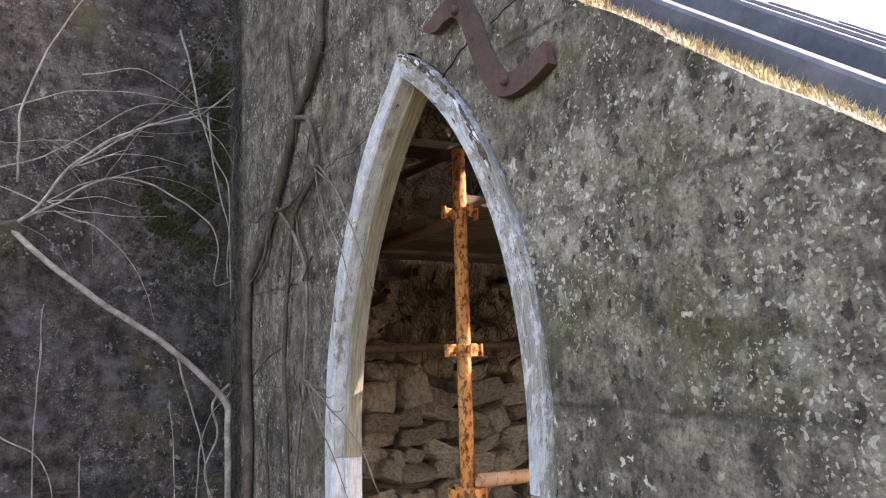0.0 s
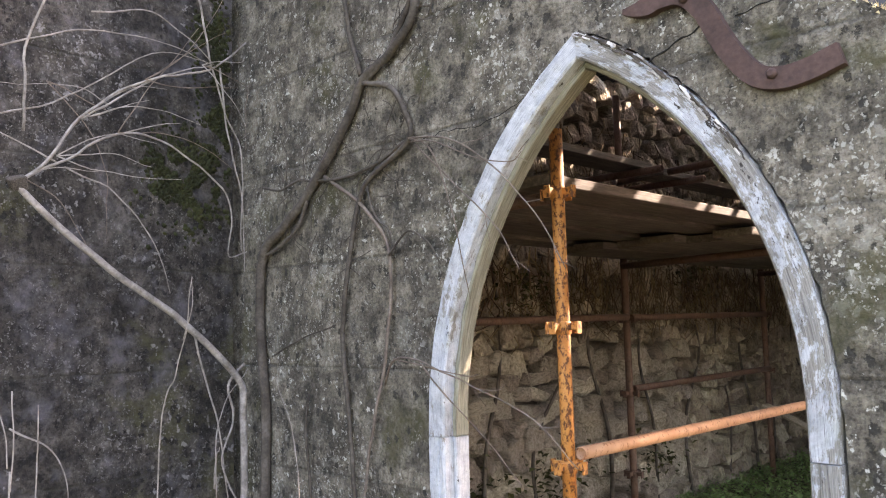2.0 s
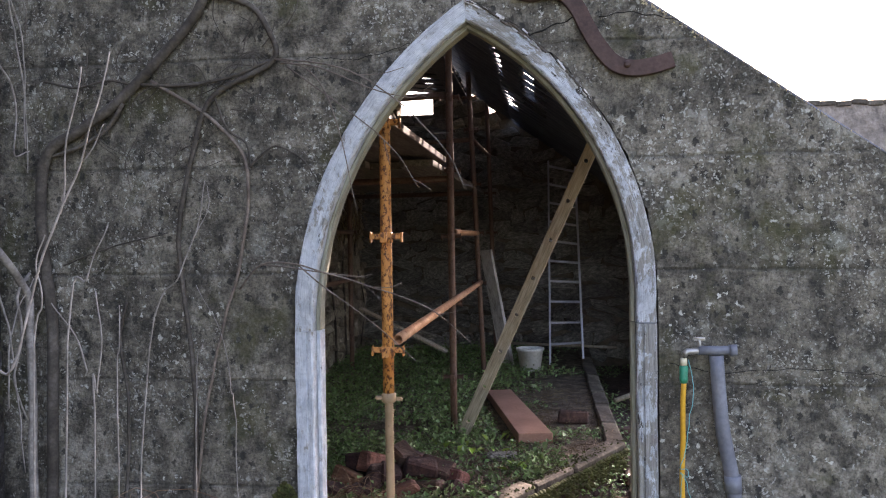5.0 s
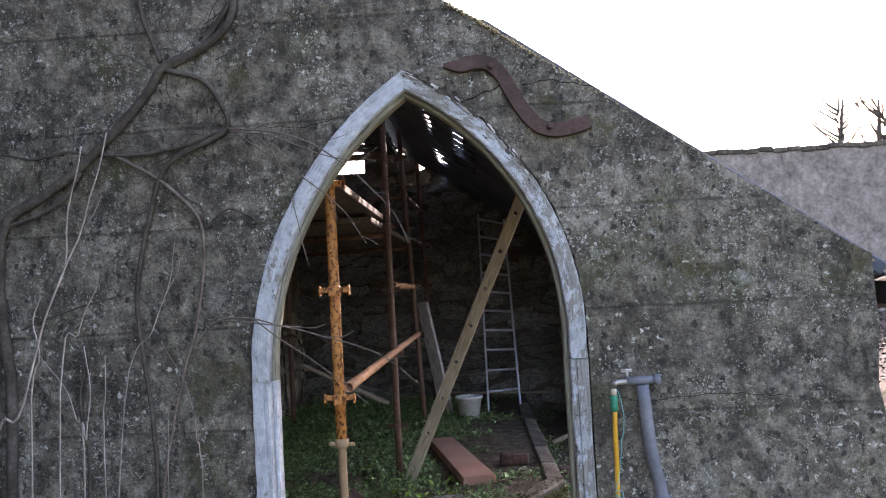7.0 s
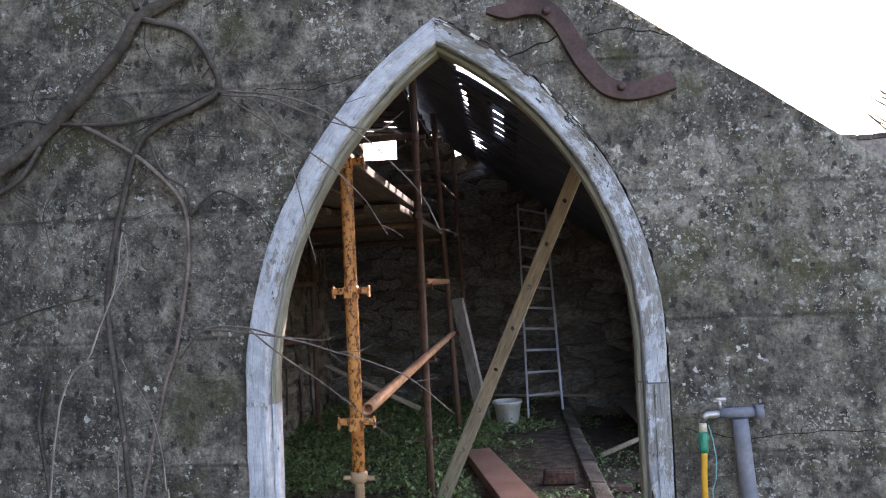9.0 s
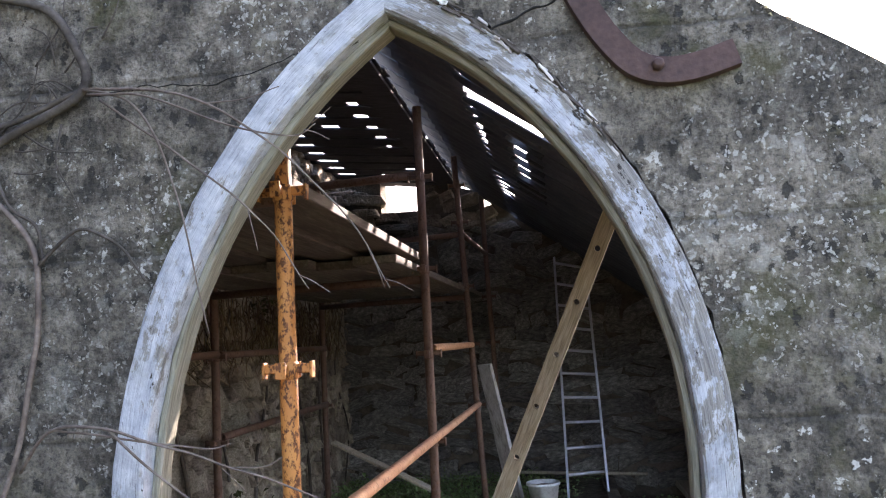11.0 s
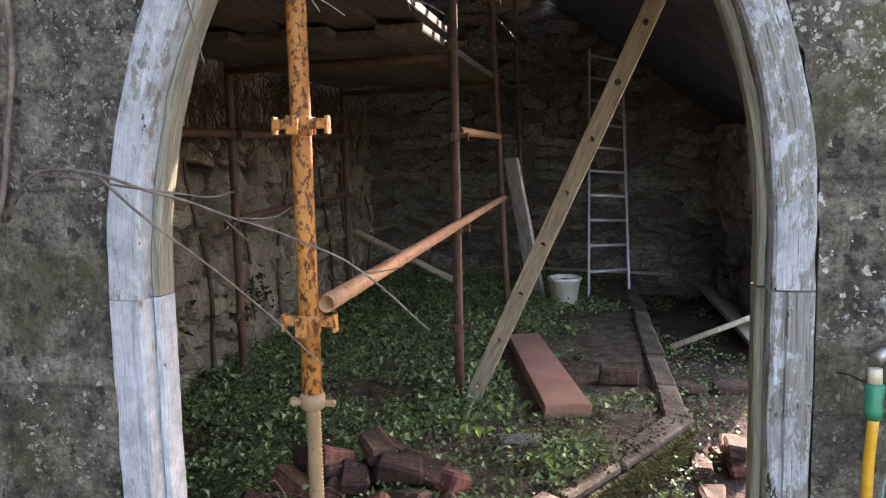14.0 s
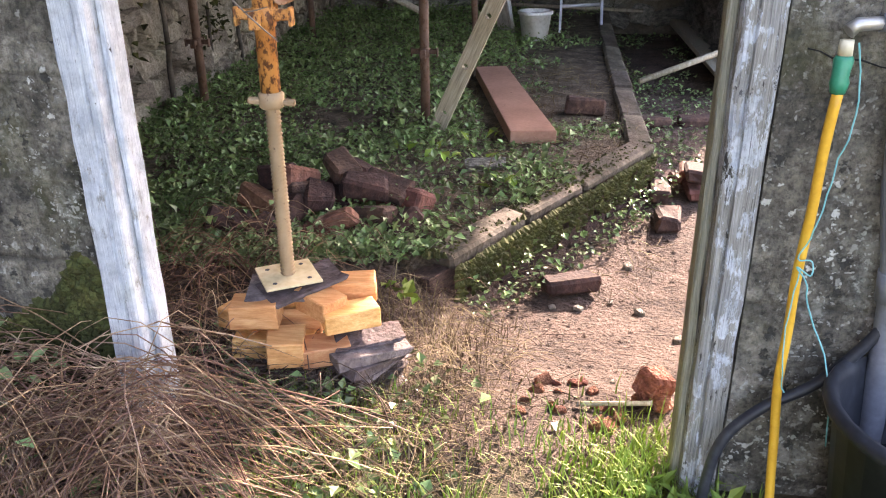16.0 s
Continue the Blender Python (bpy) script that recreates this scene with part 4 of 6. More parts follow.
def deck_board(x, y0, y1, z, w=0.222, label="grey scaffold board lying across the scaffold tubes"):
    r = random.Random(int(x * 1000) + int(y0 * 10))
    ob = solo("scaffold_board", box((w, y1 - y0, 0.044), pose(x, (y0 + y1) / 2, z + r.uniform(0, 0.006), r.uniform(-0.3, 0.3), r.uniform(-0.6, 0.6), r.uniform(-0.35, 0.35)), 0.004), M_deck, label, "scaffold board", group="scaffold boards")
    return ob


for k in range(6):
    deck_board(-0.53 - 0.232 * k, 0.40 + 0.03 * (k % 3), 2.86 - 0.05 * (k % 2), 1.862 - 0.02 * (k % 2))
for k in range(6):
    deck_board(-0.53 - 0.232 * k, 2.20 + 0.14 * (k % 2), 5.30 + 0.2 * (k % 2), 1.792)
deck_board(-0.56, 5.05, 7.2, 1.835)
deck_board(-1.41, 0.25, 2.78, 2.335, label="grey scaffold board laid higher along the wall side")
deck_board(-1.43, 2.94, 5.2, 2.325, label="grey scaffold board laid higher along the wall side")
for y in (0.9, 2.62, 3.2, 5.0):
    ledger((-2.02, y, 2.288), (-1.16, y, 2.288))
solo("cement_bag", box((0.34, 0.22, 0.12), pose(-1.25, 0.95, 1.94, 3, 2, 25), 0.035, 0.02), surface("pale_sack", (0.35, 0.36, 0.33), (0.55, 0.56, 0.52), (0.68, 0.68, 0.64), 6, 40, 0.8, 0.4, 0.01), "pale folded sack lying on the scaffold deck", "sack")

# packing under the jack
pk = random.Random(9)
BLOCKS = [
    ((-0.47, 0.37, 0.045), (0.13, 0.09, 0.065), 8), ((-0.30, 0.42, 0.055), (0.13, 0.085, 0.06), -38), ((-0.22, 0.40, 0.030), (0.15, 0.085, 0.055), 28),
    ((-0.38, 0.33, -0.035), (0.10, 0.11, 0.07), 14), ((-0.28, 0.35, -0.052), (0.13, 0.09, 0.055), 20), ((-0.53, 0.44, -0.01), (0.13, 0.09, 0.06), -24), ((-0.24, 0.52, 0.055), (0.14, 0.09, 0.06), 12), ((-0.42, 0.50, -0.02), (0.2, 0.14, 0.08), 5), ((-0.44, 0.43, -0.07), (0.22, 0.15, 0.06), 5),
]
for p, s, a in BLOCKS:
    p = (p[0] + 0.004, p[1] - 0.045, p[2] + 0.010)
    solo("timber_offcut", box(s, pose(*p, pk.uniform(-2, 2), pk.uniform(-2, 2), a), 0.003, 0.003, pk), M_newwood, "fresh sawn timber offcut packed under the jack", "timber block", group="packing blocks")
for p, s, a in (((-0.36, 0.46, 0.089), (0.21, 0.15, 0.012), 40), ((-0.40, 0.47, 0.076), (0.22, 0.17, 0.010), 12), ((-0.18, 0.38, -0.045), (0.20, 0.13, 0.014), 35), ((-0.17, 0.40, -0.028), (0.18, 0.12, 0.012), 22)):
    p = (p[0] + 0.004, p[1] - 0.045, p[2] + 0.010)
    solo("slate", box(s, pose(*p, pk.uniform(-4, 4), pk.uniform(-4, 4), a), 0.002, 0.014, pk), M_slate, "broken grey slate packed under the jack", "slate", group="packing slates")
for k in range(9):
    w = pk.uniform(0.13, 0.21)
    solo("slate", box((w, w * 0.75, pk.uniform(0.010, 0.022)), pose(-0.19 + pk.uniform(-0.03, 0.03), 0.35 + pk.uniform(-0.03, 0.03), -0.170 + 0.0135 * k, pk.uniform(-5, 5), pk.uniform(-5, 8), pk.uniform(0, 180)), 0.003, 0.016, pk), M_slate, "broken grey slate stacked under the packing", "slate", group="packing slates")
solo("stone", stone_mesh("stone_lump", M_slate, 77, 0.09, 0.2), None, "rough dark stone block under the packing", "stone", m=pose(-0.21, 0.375, -0.155, 4, 8, 30) @ Matrix.Diagonal((0.20, 0.17, 0.12, 1)))
solo("stone", stone_mesh("stone_lump", M_slate, 78, 0.09, 0.2), None, "rough dark stone bearing the packing", "stone", m=pose(-0.43, 0.415, -0.150, 0, 3, 75) @ Matrix.Diagonal((0.26, 0.26, 0.12, 1)))

# ---------- ladder, leaning timbers, bucket ----------
lad = thing("ladder", "dull aluminium ladder leaning against the end wall", "ladder")
bl, brr, tl = Vector((0.337, 5.96, PLAT)), Vector((0.707, 6.19, PLAT)), Vector((0.352, 7.10, 2.19))
tr = tl + Vector((0.325, 0.06, -0.075))
for a, b in ((bl, tl), (brr, tr)):
    d = (b - a)
    q = d.to_track_quat("Z", "Y").to_matrix().to_4x4()
    part("stile", box((0.022, 0.058, d.length), Matrix.Translation((a + b) / 2) @ q, 0.003), M_alu, lad)
for k in range(10):
    f = 0.09 + 0.0985 * k
    part("rung", sweep([bl.lerp(tl, f), brr.lerp(tr, f)], 0.0145, 8), M_alu, lad)


def holed_plank(a, b, w, t, first, pitch, n):
    """A ladder stile laid bare: a plank with a row of rung holes, built as a strip of cells round each hole."""
    L = (b - a).length
    bm = bmesh.new()
    segs = 10
    ring_r = 0.016
    y = -L / 2
    cells = []
    hs = [(-L / 2 + first + pitch * k) for k in range(n)]
    for s in (-1, 1):
        prev = None
        start = [bm.verts.new((-w / 2, s * t / 2, -L / 2)), bm.verts.new((w / 2, s * t / 2, -L / 2))]
        cells.append([])
        for h in hs:
            lo = [bm.verts.new((-w / 2, s * t / 2, h - 0.04)), bm.verts.new((w / 2, s * t / 2, h - 0.04))]
            hi = [bm.verts.new((-w / 2, s * t / 2, h + 0.04)), bm.verts.new((w / 2, s * t / 2, h + 0.04))]
            bm.faces.new((start[0], start[1], lo[1], lo[0]))
            ring = [bm.verts.new((ring_r * math.cos(q), s * t / 2, h + ring_r * math.sin(q))) for q in (math.pi / 4 + 2 * math.pi * k / 8 for k in range(8))]
            corner = [hi[1], hi[0], lo[0], lo[1]]
            for k in range(4):
                bm.faces.new((corner[k], ring[2 * k], ring[(2 * k + 1)], ring[(2 * k + 2) % 8], corner[(k + 1) % 4]))
            cells[-1].append(ring)
            start = hi
        end = [bm.verts.new((-w / 2, s * t / 2, L / 2)), bm.verts.new((w / 2, s * t / 2, L / 2))]
        bm.faces.new((start[0], start[1], end[1], end[0]))
    for r0, r1 in zip(*cells):
        for k in range(8):
            bm.faces.new((r0[k], r0[(k + 1) % 8], r1[(k + 1) % 8], r1[k]))
    bm.verts.ensure_lookup_table()
    for sx in (-1, 1):
        f = [v for v in bm.verts if abs(v.co.x - sx * w / 2) < 1e-6]
        f0 = sorted([v for v in f if v.co.y < 0], key=lambda v: v.co.z)
        f1 = sorted([v for v in f if v.co.y > 0], key=lambda v: v.co.z)
        for i in range(len(f0) - 1):
            bm.faces.new((f0[i], f0[i + 1], f1[i + 1], f1[i]))
    for sz in (-1, 1):
        e = [v for v in bm.verts if abs(v.co.z - sz * L / 2) < 1e-6]
        e = sorted(e, key=lambda v: math.atan2(v.co.y, v.co.x))
        bm.faces.new(e)
    bmesh.ops.recalc_face_normals(bm, faces=bm.faces)
    return bm


h1, h8 = Vector((0.568, 2.345, 1.790)), Vector((-0.262, 2.695, -0.012))  # top and bottom rung holes
d = (h1 - h8).normalized()
a = h8 - d * 0.125
b = h1 + d * 0.30
ya = (Vector((0.12, 1, 0)) - d * d.dot(Vector((0.12, 1, 0)))).normalized()
xa2 = ya.cross(d)
q = Matrix((xa2, ya, d)).transposed().to_4x4()
solo("old_ladder_stile", holed_plank(a, b, 0.084, 0.032, 0.125, (h1 - h8).length / 7, 8), M_greywood, "old wooden ladder stile with rung holes, leaning upright", "timber", m=Matrix.Translation((a + b) / 2) @ q)

a, b = Vector((-0.125, 5.93, PLAT)), Vector((-0.335, 5.72, 1.14))
d = b - a
solo("leaning_board", box((0.17, 0.03, d.length), Matrix.Translation((a + b) / 2) @ d.to_track_quat("Z", "Y").to_matrix().to_4x4(), 0.004, 0.012), M_whitewood, "peeling white-painted board leaning on the scaffold", "board")
bk = thing("bucket", "dirty white plastic bucket filled with earth", "bucket", pose(0.126, 5.60, PLAT))
part("shell", lathe([(0.105, 0.0), (0.135, 0.21), (0.148, 0.212), (0.148, 0.235), (0.138, 0.238), (0.13, 0.20), (0.10, 0.01)], 24), M_bucket, bk)
part("soil", lathe([(0.131, 0.19), (0.12, 0.20), (0.05, 0.215)], 16), M_soil, bk, "dark potting earth")
# brown faced board lying on bricks
c0, c1, c2, c3 = Vector((0.095, 2.52, 0)), Vector((0.33, 2.55, 0)), Vector((-0.02, 4.12, 0)), Vector((-0.23, 4.08, 0))
bm = bmesh.new()
lo = [bm.verts.new((*p.xy, PLAT + 0.005)) for p in (c0, c1, c2, c3)]
hi = [bm.verts.new((*p.xy, PLAT + 0.075)) for p in (c0, c1, c2, c3)]
bm.faces.new(lo[::-1]), bm.faces.new(hi)
for i in range(4):
    bm.faces.new((lo[i], lo[(i + 1) % 4], hi[(i + 1) % 4], hi[i]))
bmesh.ops.bevel(bm, geom=list(bm.edges), offset=0.004, segments=1, affect="EDGES")
solo("brown_board", bm, M_redboard, "thick brown-faced board lying on the weeds", "board")
solo("fallen_batten", sweep([(0.90, 4.37, -0.20), (1.66, 4.66, 0.03)], 0.022, 8), M_greywood, "pale round batten dropped across the path", "batten")
solo("plank", box((0.22, 2.65, 0.045), pose(1.56, 5.85, -0.215, 0, 4, 0.5), 0.005, 0.01), M_greywood, "weathered plank lying on the path edge", "plank")
solo("batten", sweep([(-0.15, 7.12, PLAT + 0.08), (1.15, 7.04, PLAT + 0.04)], 0.018, 8), M_greywood, "thin batten lying along the foot of the end wall", "batten")
a, b = Vector((-1.52, 4.8, 0.60)), Vector((-0.66, 4.8, 0.18))
solo("old_board", box((0.11, 0.025, (b - a).length), Matrix.Translation((a + b) / 2) @ (b - a).to_track_quat("Z", "Y").to_matrix().to_4x4(), 0.003, 0.006), M_greywood, "grey board propped at a slant against the wall", "board")
solo("sawn_stick", sweep([(0.40, 0.31, -0.165), (0.60, 0.33, -0.16)], 0.007, 7), M_greywood, "short pale stick on the soil by the door", "stick")

# ---------- loose bricks ----------
lb = random.Random(17)


def loose_brick(p, rot, size=(0.215, 0.102, 0.066), dark=False, label="old red brick lying loose", group="loose bricks"):
    me = finish(box(size, None, 0.014, 0.016, lb), "brick", M_brick_dark if dark else M_brick)
    return solo("brick", me, None, label, "brick", m=pose(*p, *rot), group=group)


PG = -0.36
loose_brick((0.400, 1.345, PG + 0.035), (3, 2, 24), dark=True, label="dark old brick lying alone on the soil path")
for p, rot, dk in (((0.855, 2.08, PG + 0.035), (0, 2, 85), True), ((0.85, 2.43, PG + 0.04), (2, 0, 84), True), ((0.87, 2.68, PG + 0.04), (0, 4, 80), True), ((1.03, 2.48, PG + 0.04), (2, 0, 88), False), ((1.04, 2.72, PG + 0.05), (0, 2, 86), False), ((1.03, 2.52, PG + 0.11), (0, 5, 82), True), ((0.95, 3.76, PG + 0.04), (0, 3, 10), True), ((1.22, 3.80, PG + 0.04), (2, 0, 4), True)):
    loose_brick(p, rot, dark=dk, label="brick in a loose row along the path", group="path bricks")
loose_brick((0.485, 3.18, PLAT + 0.052), (0, 3, 4), (0.22, 0.105, 0.085), True, "dark brick sitting on the raised bed")
loose_brick((0.94, 2.56, PG + 0.06), (10, 3, 20), (0.06, 0.05, 0.06), False, "small broken brick piece")
PILE = [((-0.90, 1.27, 0.07), 18), ((-0.84, 1.46, 0.08), -30), ((-0.70, 1.36, 0.07), 60), ((-0.78, 1.30, 0.05), -70), ((-0.66, 1.50, 0.10), 20), ((-0.80, 1.60, 0.14), -12), ((-0.52, 1.33, 0.045), 12), ((-0.38, 1.44, 0.045), -20), ((-0.26, 1.42, 0.035), 40), ((-0.24, 1.62, 0.05), 70), ((-0.72, 1.66, 0.05), 35), ((-0.56, 1.66, 0.05), -10), ((-0.40, 1.68, 0.05), 25), ((-0.72, 1.56, 0.14), 50), ((-0.44, 1.56, 0.125), 8), ((-0.56, 1.66, 0.17), -50), ((-0.60, 1.46, 0.105), -75), ((-0.36, 1.60, 0.11), -15), ((-0.50, 1.72, 0.13), -36)]
for (x, y, z), a in PILE:
    f = lb.uniform(0.7, 1.05)
    loose_brick((x + 0.01, y - 0.06, PLAT + z), (lb.uniform(-24, 24), lb.uniform(-26, 26), a), (0.215 * f, 0.102, lb.uniform(0.07, 0.1)), lb.random() < 0.88, "chipped old brick in a heap on the weeds", "brick heap")
M_crumbled = surface("crumbled_brick", (0.12, 0.04, 0.027), (0.27, 0.095, 0.062), (0.42, 0.20, 0.145), 22, 80, 0.95, 1.0, 0.02, 0.2)
for p, s, rot in (((0.615, 0.40, -0.15), (0.085, 0.075, 0.07), (8, 12, 25)), ((0.63, 0.36, -0.18), (0.065, 0.055, 0.05), (-14, 20, 60)), ((0.57, 0.385, -0.185), (0.04, 0.03, 0.025), (0, 9, 10))):
    solo("brick_lump", finish(box(s, None, 0.012, 0.014, lb), "brick_lump", M_crumbled), None, "crumbling orange-red brick lump by the jamb", "brick", m=pose(*p, *rot), group="brick lumps")
for i in range(22):
    x, y = lb.uniform(0.22, 0.52), lb.uniform(0.22, 0.48)
    s = lb.uniform(0.015, 0.05)
    solo("brick_crumb", stone_mesh("crumb", M_crumbled, 100 + i, rough=0.25), None, "crumb of red brick trodden into the soil", "brick crumb", m=pose(x, y, ground_z(x, y) + s * 0.1, lb.uniform(0, 40), 0, lb.uniform(0, 180)) @ Matrix.Diagonal((s, s * 0.8, s * 0.5, 1)), group="brick crumbs")
for i in range(22):
    x, y = lb.uniform(0.1, 1.1), lb.uniform(0.5, 3.2)
    if inside(x, y, BED):
        continue
    s = lb.uniform(0.012, 0.04)
    solo("pebble", stone_mesh("pebble", M_stone, 200 + i, rough=0.2), None, "small stone half sunk in the path", "stone", m=pose(x, y, ground_z(x, y) + s * 0.15, 0, 0, lb.uniform(0, 180)) @ Matrix.Diagonal((s, s * 0.8, s * 0.6, 1)), group="path stones")
solo("flat_stone", stone_mesh("flat_stone", M_stone_far, 61), None, "flat grey stone bedded in the weeds", "stone", m=pose(0.0, 2.15, PLAT + 0.01, 0, 0, 10) @ Matrix.Diagonal((0.17, 0.12, 0.05, 1)))

# ---------- vines ----------
wall_vine = thing("climbing_vine", "leafless grey vine clinging to the rendered gable", "vine", SKEW)
climber = thing("old_climber", "bare woody climber spreading over the corner wall", "climber")


def vine(name, pts, r0, r1, label, category="vine", mat=None, amp=0.006, segs=7, n=6):
    line = wobble(smooth_line(pts, n), amp, 9.0, len(pts) * 0.37)
    k = len(line) - 1
    bm = sweep(line, [r0 + (r1 - r0) * i / k for i in range(k + 1)], segs)
    if category in ("vine", "twig", "climber branch"):
        return part(name, bm, mat or M_vine, climber if category == "climber branch" else wall_vine)
    return solo(name, bm, mat or M_vine, label, category, group=category + "s")


def W(*xz, y=-0.025):
    return [(x, y, z) for x, z in xz]


vine("stem", W((-0.70, 2.75), (-0.72, 2.50), (-0.85, 2.38), (-1.02, 2.31), (-1.10, 2.20), (-1.23, 2.06), (-1.36, 1.94), (-1.55, 1.80), (-1.74, 1.68), (-1.78, 1.4), (-1.74, 0.9), (-1.77, -0.15)), 0.017, 0.024, "thick grey-brown vine stem clinging to the render")
vine("stem", W((-0.62, 2.80), (-0.75, 2.52), (-0.90, 2.36), (-1.02, 2.30)), 0.010, 0.014, "grey vine stem twisting up the render")
vine("stem", W((-1.14, 2.72), (-1.10, 2.52), (-1.03, 2.33)), 0.009, 0.011, "grey vine stem climbing the render")
vine("stem", W((-1.02, 2.30), (-0.85, 2.24), (-0.77, 2.12), (-0.76, 2.03), (-0.86, 1.97), (-1.03, 1.88), (-1.10, 1.70), (-1.17, 1.40), (-1.17, 1.20), (-1.13, 0.85), (-1.12, 0.5), (-1.16, -0.15)), 0.012, 0.009, "looping grey vine stem on the render")
vine("stem", W((-1.33, 1.95), (-1.10, 1.94), (-0.92, 1.97), (-0.76, 2.03)), 0.008, 0.007, "thin vine stem crossing the render")
vine("stem", W((-1.28, 1.96), (-1.05, 1.82), (-0.90, 1.66), (-0.88, 1.48), (-0.92, 1.22), (-0.98, 1.02), (-1.06, 0.7), (-1.12, 0.3)), 0.008, 0.006, "thin vine stem hanging down the render", mat=M_shoot)
vine("stem", W((-1.02, 1.9), (-0.96, 1.76), (-0.88, 1.70), (-0.86, 1.60)), 0.005, 0.004, "thin vine stem on the render")
vine("stem", W((-1.75, 1.98), (-1.6, 1.95), (-1.45, 1.97), (-1.33, 1.94)), 0.005, 0.006, "thin vine stem on the render")
vine("stem", W((-1.79, 1.66), (-1.62, 1.70), (-1.48, 1.77), (-1.40, 1.88)), 0.007, 0.009, "vine stem curving across the render")
vine("stem", W((-1.41, 1.07), (-1.44, 0.9), (-1.41, 0.63), (-1.43, 0.2), (-1.45, -0.15)), 0.006, 0.007, "pale vine stem hanging by the corner")
vine("stem", W((-1.22, 1.35), (-1.45, 1.30), (-1.68, 1.22)), 0.003, 0.004, "thin vine tendril on the render")
vine("stem", W((-0.86, 1.60), (-0.80, 1.66), (-0.74, 1.68), (-0.66, 1.64), (-0.59, 1.55), y=-0.045), 0.005, 0.003, "arching vine shoot beside the arch")
T = "dry bare twig hanging across the arch"
vine("twig", [(-0.76, -0.03, 2.03), (-0.61, -0.08, 1.97), (-0.52, -0.10, 1.85), (-0.47, -0.09, 1.67), (-0.42, -0.08, 1.42)], 0.0037, 0.0016, T, "twig", M_shoot, 0.004, 6)
vine("twig", [(-0.76, -0.03, 2.03), (-0.46, -0.12, 1.96), (-0.25, -0.14, 1.83), (-0.07, -0.14, 1.64), (0.01, -0.13, 1.49)], 0.0037, 0.0016, T, "twig", M_shoot, 0.004, 6)
vine("twig", [(-0.70, -0.05, 1.99), (-0.40, -0.12, 1.77), (-0.26, -0.12, 1.64), (-0.17, -0.12, 1.50)], 0.0033, 0.0014, T, "twig", M_shoot, 0.004, 6)
vine("twig", [(-0.74, -0.04, 2.01), (-0.55, -0.10, 1.97), (-0.35, -0.12, 1.88), (-0.20, -0.12, 1.84), (-0.14, -0.13, 1.86)], 0.0033, 0.0014, T, "twig", M_shoot, 0.004, 6)
vine("twig", [(-0.40, -0.13, 1.93), (-0.30, -0.13, 1.93), (-0.22, -0.13, 1.95)], 0.002, 0.0012, T, "twig", M_shoot, 0.003, 5)
vine("twig", [(-0.92, -0.03, 1.12), (-0.81, -0.08, 1.22), (-0.67, -0.10, 1.22), (-0.52, -0.11, 1.18), (-0.35, -0.12, 1.13), (-0.14, -0.12, 1.05), (0.02, -0.12, 0.92)], 0.0045, 0.0016, T, "twig", M_shoot, 0.004, 6)
vine("twig", [(-0.66, -0.10, 1.22), (-0.50, -0.12, 1.10), (-0.35, -0.12, 0.99), (-0.19, -0.12, 0.85)], 0.0033, 0.0014, T, "twig", M_shoot, 0.004, 6)
vine("twig", [(-0.81, -0.08, 1.22), (-0.58, -0.10, 1.19), (-0.42, -0.11, 1.17), (-0.36, -0.11, 1.18)], 0.0033, 0.0014, T, "twig", M_shoot, 0.004, 6)
vine("twig", [(-0.35, -0.12, 1.13), (-0.28, -0.12, 1.13), (-0.24, -0.12, 1.15)], 0.002, 0.0012, T, "twig", M_shoot, 0.003, 5)

for x, y, z, dx, dz in ((0.0, -0.13, 1.51, 0.06, -0.03), (-0.03, -0.13, 1.57, 0.03, -0.08), (-0.12, -0.14, 1.70, 0.07, 0.0), (-0.19, -0.12, 1.53, 0.07, -0.04), (-0.30, -0.12, 1.68, 0.02, -0.09), (-0.15, -0.13, 1.86, 0.05, 0.03), (-0.17, -0.12, 1.85, 0.06, -0.03), (-0.38, -0.12, 1.13, 0.06, -0.05), (-0.10, -0.12, 1.03, 0.07, 0.01), (-0.25, -0.12, 0.90, 0.05, 0.01)):
    vine("twig", [(x, y, z), (x + dx * 0.5, y - 0.01, z + dz * 0.4), (x + dx, y - 0.01, z + dz)], 0.0016, 0.0009, T, "twig", M_shoot, 0.003, 5)

sr = random.Random(63)
for i in range(64):
    x, z = sr.choice([(-1.02, 2.31), (-0.90, 2.34), (-1.2, 2.1), (-1.3, 2.0), (-0.77, 2.1), (-1.0, 1.9), (-0.85, 2.0), (-1.45, 1.88), (-1.55, 1.8), (-0.72, 2.5), (-1.13, 1.6)])
    x, z, a, L = x + sr.gauss(0, 0.06), z + sr.gauss(0, 0.05), sr.uniform(0, 6.28), sr.uniform(0.05, 0.24)
    if x > -0.62:
        continue
    vine("twig", [(x, -0.02, z), (x + L * 0.5 * math.cos(a), -0.03, z + L * 0.5 * math.sin(a) + 0.01), (x + L * math.cos(a + 0.3), -0.03, z + L * math.sin(a + 0.3))], 0.0028, 0.0012, T, "twig", M_vine, 0.006, 5, 4)

# the old climber on the corner wall
C = "bare grey climber branch against the corner wall"


def K(*yz, x=-1.78):
    return [(x - 0.02 * abs(y), y, z) for y, z in yz]


